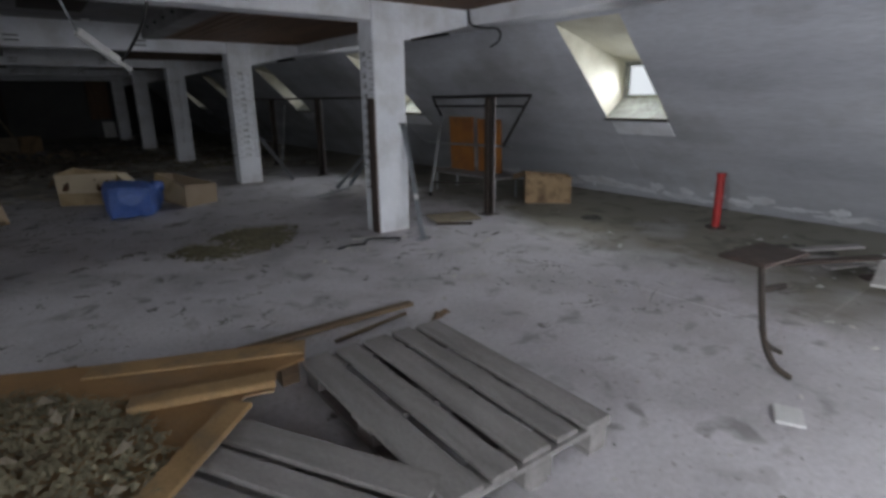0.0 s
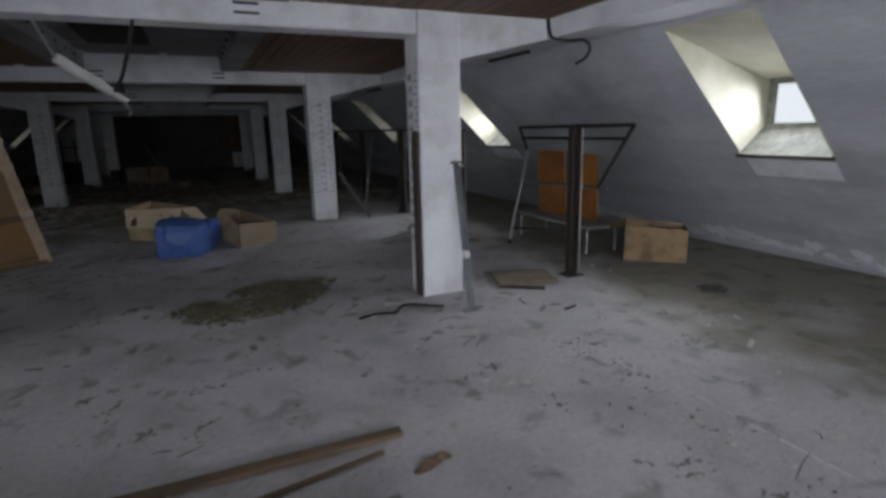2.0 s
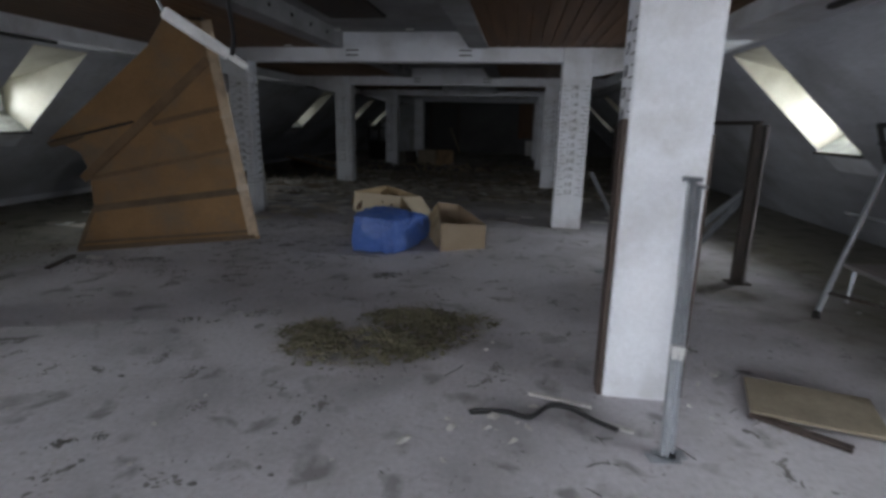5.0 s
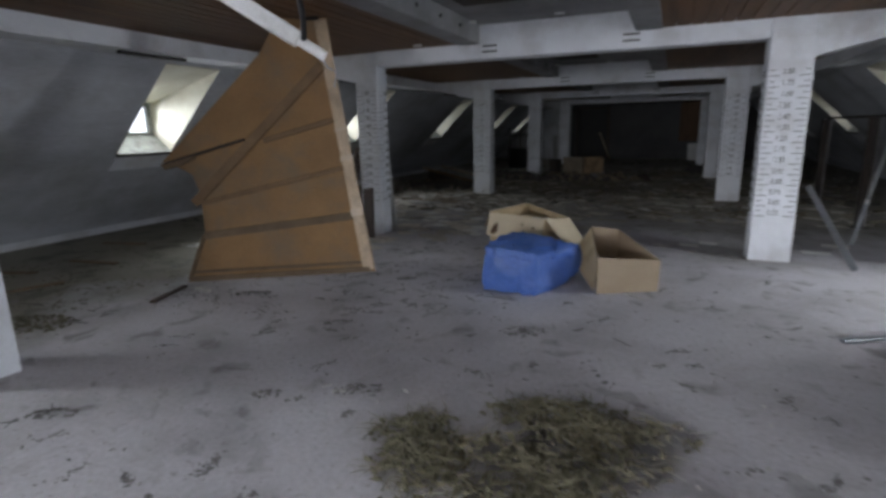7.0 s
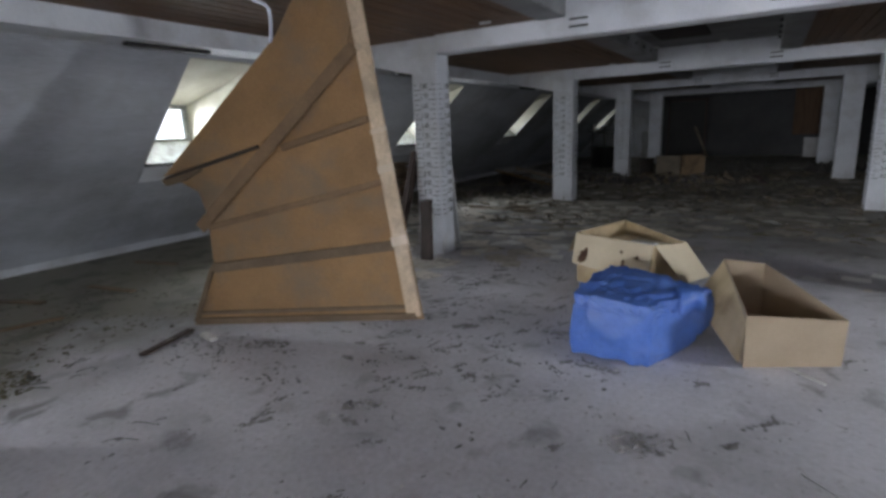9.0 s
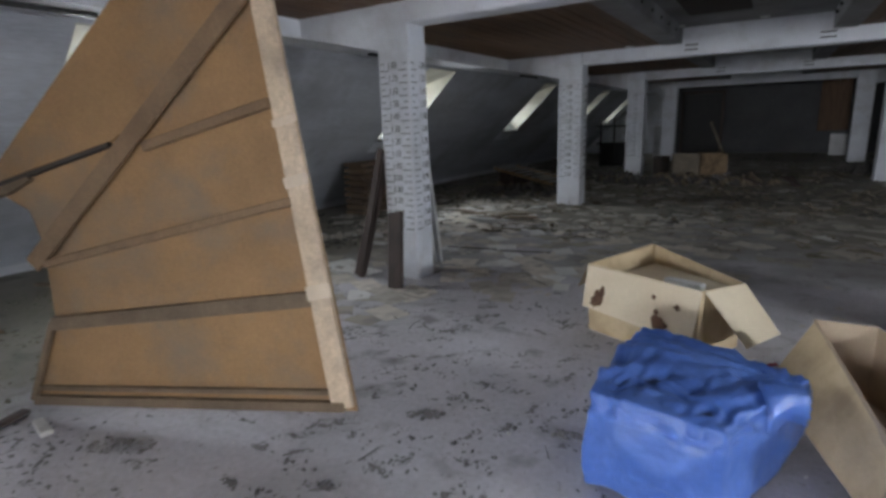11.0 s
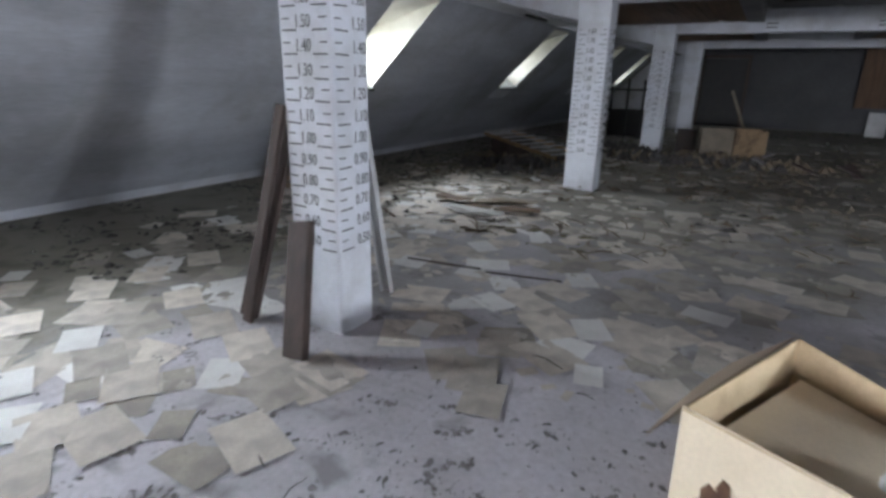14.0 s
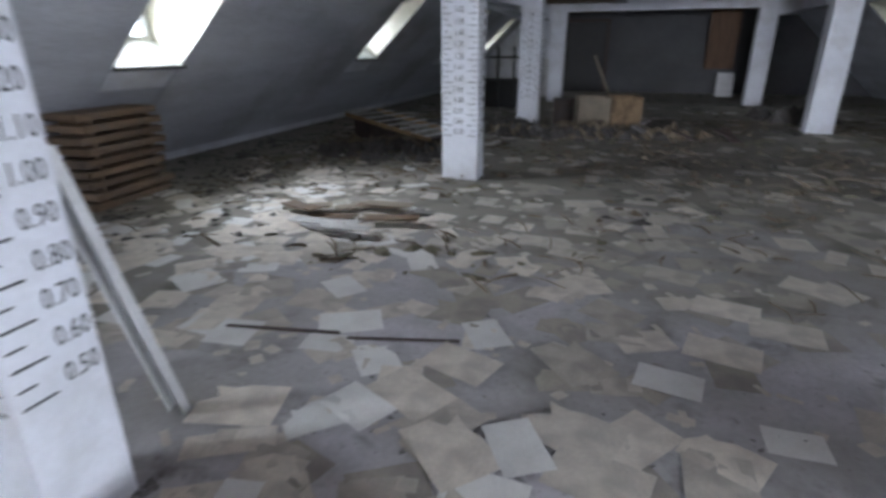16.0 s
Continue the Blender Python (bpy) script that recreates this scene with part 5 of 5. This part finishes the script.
loose_board((-2.50, 5.74, 0.007), (-1.95, 5.83, 0.007), 0.024, 0.012, DARK_WOOD, "dark broken slat lying among the papers", "slat")
loose_board((-1.90, 5.80, 0.006), (-1.40, 5.92, 0.006), 0.020, 0.010, DARK_WOOD, "thin dark slat lying among the papers", "slat")


def crate_stack(x, y, turn):
    p = thing("board_stack", "stack of brown wooden boards by the sloping wall", "board stack", pose(x, y, 0, 0, 0, turn))
    for k in range(9):
        part("board", box((0.36 + random.uniform(-0.04, 0.02), 0.86 + random.uniform(-0.05, 0.02), 0.058), pose(random.uniform(-0.02, 0.02), random.uniform(-0.03, 0.03), 0.03 + 0.090 * k), 0.006), BATTEN, p)
        for s in (-0.3, 0.3):
            part("spacer", box((0.30, 0.05, 0.033), pose(0, s, -0.015 + 0.090 * k), 0.002), BATTEN, p) if k else None


crate_stack(-4.93, 7.46, 3)


def slatted_frame(x, y, turn):
    p = thing("slatted_bed_frame", "pale slatted wooden frame lying on rubbish", "bed frame", pose(x, y, 0.0, 0, 0, turn))
    for s in (-0.35, 0.35):
        part("rail", bar((s, -0.8, 0.10), (s, 0.8, 0.34), 0.05, 0.05), YELLOW_WOOD, p)
    for k in range(8):
        q = k / 7
        part("slat", bar((-0.4, -0.75 + 1.5 * q, 0.15 + 0.23 * q), (0.4, -0.75 + 1.5 * q, 0.15 + 0.23 * q), 0.05, 0.015), CHIP, p)
    part("prop", box((0.6, 0.4, 0.26), pose(0, 0.5, 0.13), 0.01), DARK_WOOD, p)
    part("prop", box((0.6, 0.3, 0.09), pose(0, -0.6, 0.045), 0.01), DARK_WOOD, p)


slatted_frame(-3.75, 11.3, 70)
carton("far_carton", [(-1.35, 13.1), (-0.85, 13.2), (-0.95, 13.7), (-1.45, 13.6)], 0.50, OFFCUT, "pale cardboard box among rubbish")
carton("far_carton", [(-0.83, 13.25), (-0.35, 13.45), (-0.45, 13.95), (-0.93, 13.75)], 0.50, CARD_OLD, "brown cardboard box among rubbish")
random.seed(31)
for cx, cy, rx, ry in ((-1.2, 12.3, 1.5, 0.6), (-3.4, 10.2, 1.0, 0.6), (-3.0, 13.2, 1.0, 0.7)):
    lumps("rubbish_heap", DIRT, [(x, y, random.uniform(0.03, 0.13), h * 0.08) for x, y, h in ellipse_spots(170, cx, cy, rx, ry, 5)], "dark heap of rubbish on the floor", "rubbish", 0.9)
    paper_scraps("rubbish_paper", PAPER, [(x, y) for x, y, h in ellipse_spots(45, cx, cy, rx, ry, 5)], "paper scraps on a rubbish heap")


lumps("rag_heap", LITTER, [(x, y, random.uniform(0.05, 0.20), h * 0.06) for x, y, h in ellipse_spots(130, -1.1, 12.6, 1.7, 0.7, 5)], "brown heap of rags and broken boxes on the far floor", "rubbish", 0.8)
lumps("rag_heap", LITTER, [(x, y, random.uniform(0.04, 0.14), h * 0.05) for x, y, h in ellipse_spots(110, -3.5, 10.6, 1.0, 0.8, 5)], "brown heap of litter beside the slatted frame", "rubbish", 0.8)
lumps("rag_heap", DIRT, [(x, y, random.uniform(0.06, 0.22), h * 0.10) for x, y, h in ellipse_spots(60, 2.3, 15.2, 0.7, 0.7, 5)], "dark heap of rubbish at a far column foot", "rubbish", 0.9)


def tin_drum(x, y):
    p = thing("tin_drum", "dark rusty tin drum among rubbish", "drum", pose(x, y, 0))
    part("drum_body", rod((0, 0, 0), (0, 0, 0.46), 0.17, 20), RUST, p)
    for z in (0.012, 0.23, 0.45):
        part("hoop", rod((0, 0, z - 0.008), (0, 0, z + 0.008), 0.177, 20), RUST, p)


tin_drum(-1.62, 13.35)


def railing():
    p = thing("black_railing", "black metal railing in front of a bright dormer", "railing")
    for x in (-3.64, -3.28, -2.93):
        part("post", box((0.045, 0.045, 1.30), pose(x, 15.9, 0.65), 0.004), BLACK, p)
    for z in (1.08, 0.62):
        part("rail", rod((-3.75, 15.9, z), (-2.6, 15.9, z), 0.022), BLACK, p)


railing()
tagged(finish("dark_cabinet", box((0.8, 0.5, 0.62), pose(-3.3, 16.4, 0.31), 0.02), BLACK), "dark low cabinet behind the railing", "cabinet")


def locker(x, y):
    p = thing("white_locker", "low white metal cabinet with two doors", "cabinet", pose(x, y, 0))
    part("body", box((0.55, 0.45, 1.00), pose(0, 0, 0.50), 0.006), WHITE_METAL, p)
    for z in (0.26, 0.74):
        part("door", box((0.50, 0.012, 0.45), pose(0, -0.23, z), 0.004), WHITE_METAL, p)


locker(-2.62, 19.6)
door = thing("door_1", "dark open doorway with wooden leaf in the gable wall", "door", pose(-1.75, Y1 - 0.04, 0))
tagged(door, kind="structure")
part("leaf", box((1.15, 0.05, 1.96), pose(0, 0, 0.98), 0.006), BLACK, door)
for s in (-0.62, 0.62):
    part("door_frame", box((0.09, 0.07, 2.02), pose(s, 0, 1.01), 0.004), DARK_WOOD, door)
part("door_frame", box((1.33, 0.07, 0.09), pose(0, 0, 2.03), 0.004), DARK_WOOD, door)
loose_board((-0.95, 20.9, 0.0), (-1.45, 21.45, 1.05), 0.08, 0.03, OFFCUT, "pale plank leaning by the far door", "plank", (0, 1, 0))
tagged(finish("hung_panel", box((0.75, 0.03, 1.54), pose(1.88, 20.9, 1.476), 0.005), CEILING_WOOD), "brown board hanging from the ceiling", "board")
tagged(finish("white_board", box((0.42, 0.03, 0.62), pose(2.05, 20.6, 0.312, -8, 0, 0), 0.004), WHITE_METAL), "white board leaning near the gable wall", "board")

random.seed(44)
for x, y, rx, ry, n in ((-1.86, 1.92, 0.16, 0.06, 90), (-0.84, 2.76, 0.09, 0.04, 50), (-0.21, 2.90, 0.07, 0.04, 40), (0.48, 1.86, 0.16, 0.10, 90), (-0.12, 0.78, 0.14, 0.06, 70), (-1.40, 0.02, 0.12, 0.05, 60), (-0.80, 1.58, 0.10, 0.05, 40), (-0.55, 0.56, 0.08, 0.05, 30)):
    lumps("dirt_tuft", TUFT, [(px, py, random.uniform(0.006, 0.022), 0.0005 + h * 0.012) for px, py, h in ellipse_spots(n, x, y, rx, ry, 25)], "small dark tuft of rotten leaves on the floor", "debris", 0.5)
lumps("moss_tuft", MOSS, [(px, py, random.uniform(0.008, 0.03), 0.0005 + h * 0.02) for px, py, h in ellipse_spots(260, -2.95, 0.75, 0.38, 0.22, 20)], "olive moss clump on the floor by the scaled column", "debris", 0.5)
loose_board((-0.24, 0.70, 0.006), (-0.17, 0.73, 0.006), 0.022, 0.008, CHIP, "short white splinter lying on the floor", "splinter")
loose_board((-0.31, 0.72, 0.006), (-0.28, 0.77, 0.006), 0.014, 0.008, CHIP, "small white splinter lying on the floor", "splinter")
# flat dark crumbs over an ellipse beside the slats
lumps("soot_patch", DIRT, [(x, y, random.uniform(0.012, 0.06), 0.0008) for x, y, h in ellipse_spots(420, 4.35, -2.95, 0.50, 0.30, -30)], "dark patch of flat crumbs beside the broken boards", "dirt", 0.25)
for x, y, r in ((2.05, -0.88, 0.065), (2.64, -0.97, 0.05), (2.70, -0.92, 0.04), (3.15, 1.45, 0.06), (3.32, 1.50, 0.05), (3.45, 1.55, 0.04)):
    piece = lumps("plaster_piece", CHIP, [(x, y, r, 0.0008)], "flat pale piece of fallen plaster on the floor", "plaster piece", 0.22)
    piece["kind"] = ""
lumps("dark_spill", DIRT, [(x, y, random.uniform(0.01, 0.05), 0.0008) for x, y, h in ellipse_spots(90, 4.31, -0.97, 0.17, 0.11, 20)], "dark damp dirt patch on the floor by the slope", "dirt", 0.08)
for x, y, a, mat, tone in ((2.95, -0.80, 15, DARK_WOOD, "dark"), (2.75, -0.72, 40, GREY_WOOD, "grey"), (3.23, -1.17, 80, CHIP, "pale"), (2.73, -0.93, 60, CHIP, "pale"), (3.5, -1.9, 30, CHIP, "pale"), (2.4, -1.6, 120, CHIP, "pale")):
    loose_board((x - 0.07 * math.cos(radians(a)), y - 0.07 * math.sin(radians(a)), 0.005), (x + 0.07 * math.cos(radians(a)), y + 0.07 * math.sin(radians(a)), 0.006), 0.03, 0.006, mat, tone + " splinter of wood lying on the floor", "splinter")
for k in range(16):
    x, y, a = random.gauss(-1.3, 0.8), random.gauss(12.5, 0.35), random.uniform(0, 3.14)
    z = 0.03 + random.uniform(0, 0.06)
    loose_board((x - 0.18 * math.cos(a), y - 0.18 * math.sin(a), 0.02), (x + 0.18 * math.cos(a), y + 0.18 * math.sin(a), 2 * z), 0.14, 0.02, (DARK_WOOD, GREY_WOOD, DARK_WOOD, OFFCUT)[k % 4], "broken board in a rubbish heap on the far floor", "board piece")
lumps("moss_by_wall", MOSS, clustered(1300, 60, (-4.9, -2.9, 0.2, 3.0), 0.005, 0.028, 0.13), "mossy clumps on the floor along the slope", "debris", 0.4)
for x, y, a in ((-4.7, 1.6, 20), (-4.3, 2.2, 8), (-4.9, 3.0, 12), (-3.9, 1.3, 70)):
    a = radians(a)
    loose_board((x - 0.3 * math.cos(a), y - 0.3 * math.sin(a), 0.012), (x + 0.3 * math.cos(a), y + 0.3 * math.sin(a), 0.012), 0.06, 0.02, BATTEN, "brown wooden slat on the dirty floor by the slope", "slat")
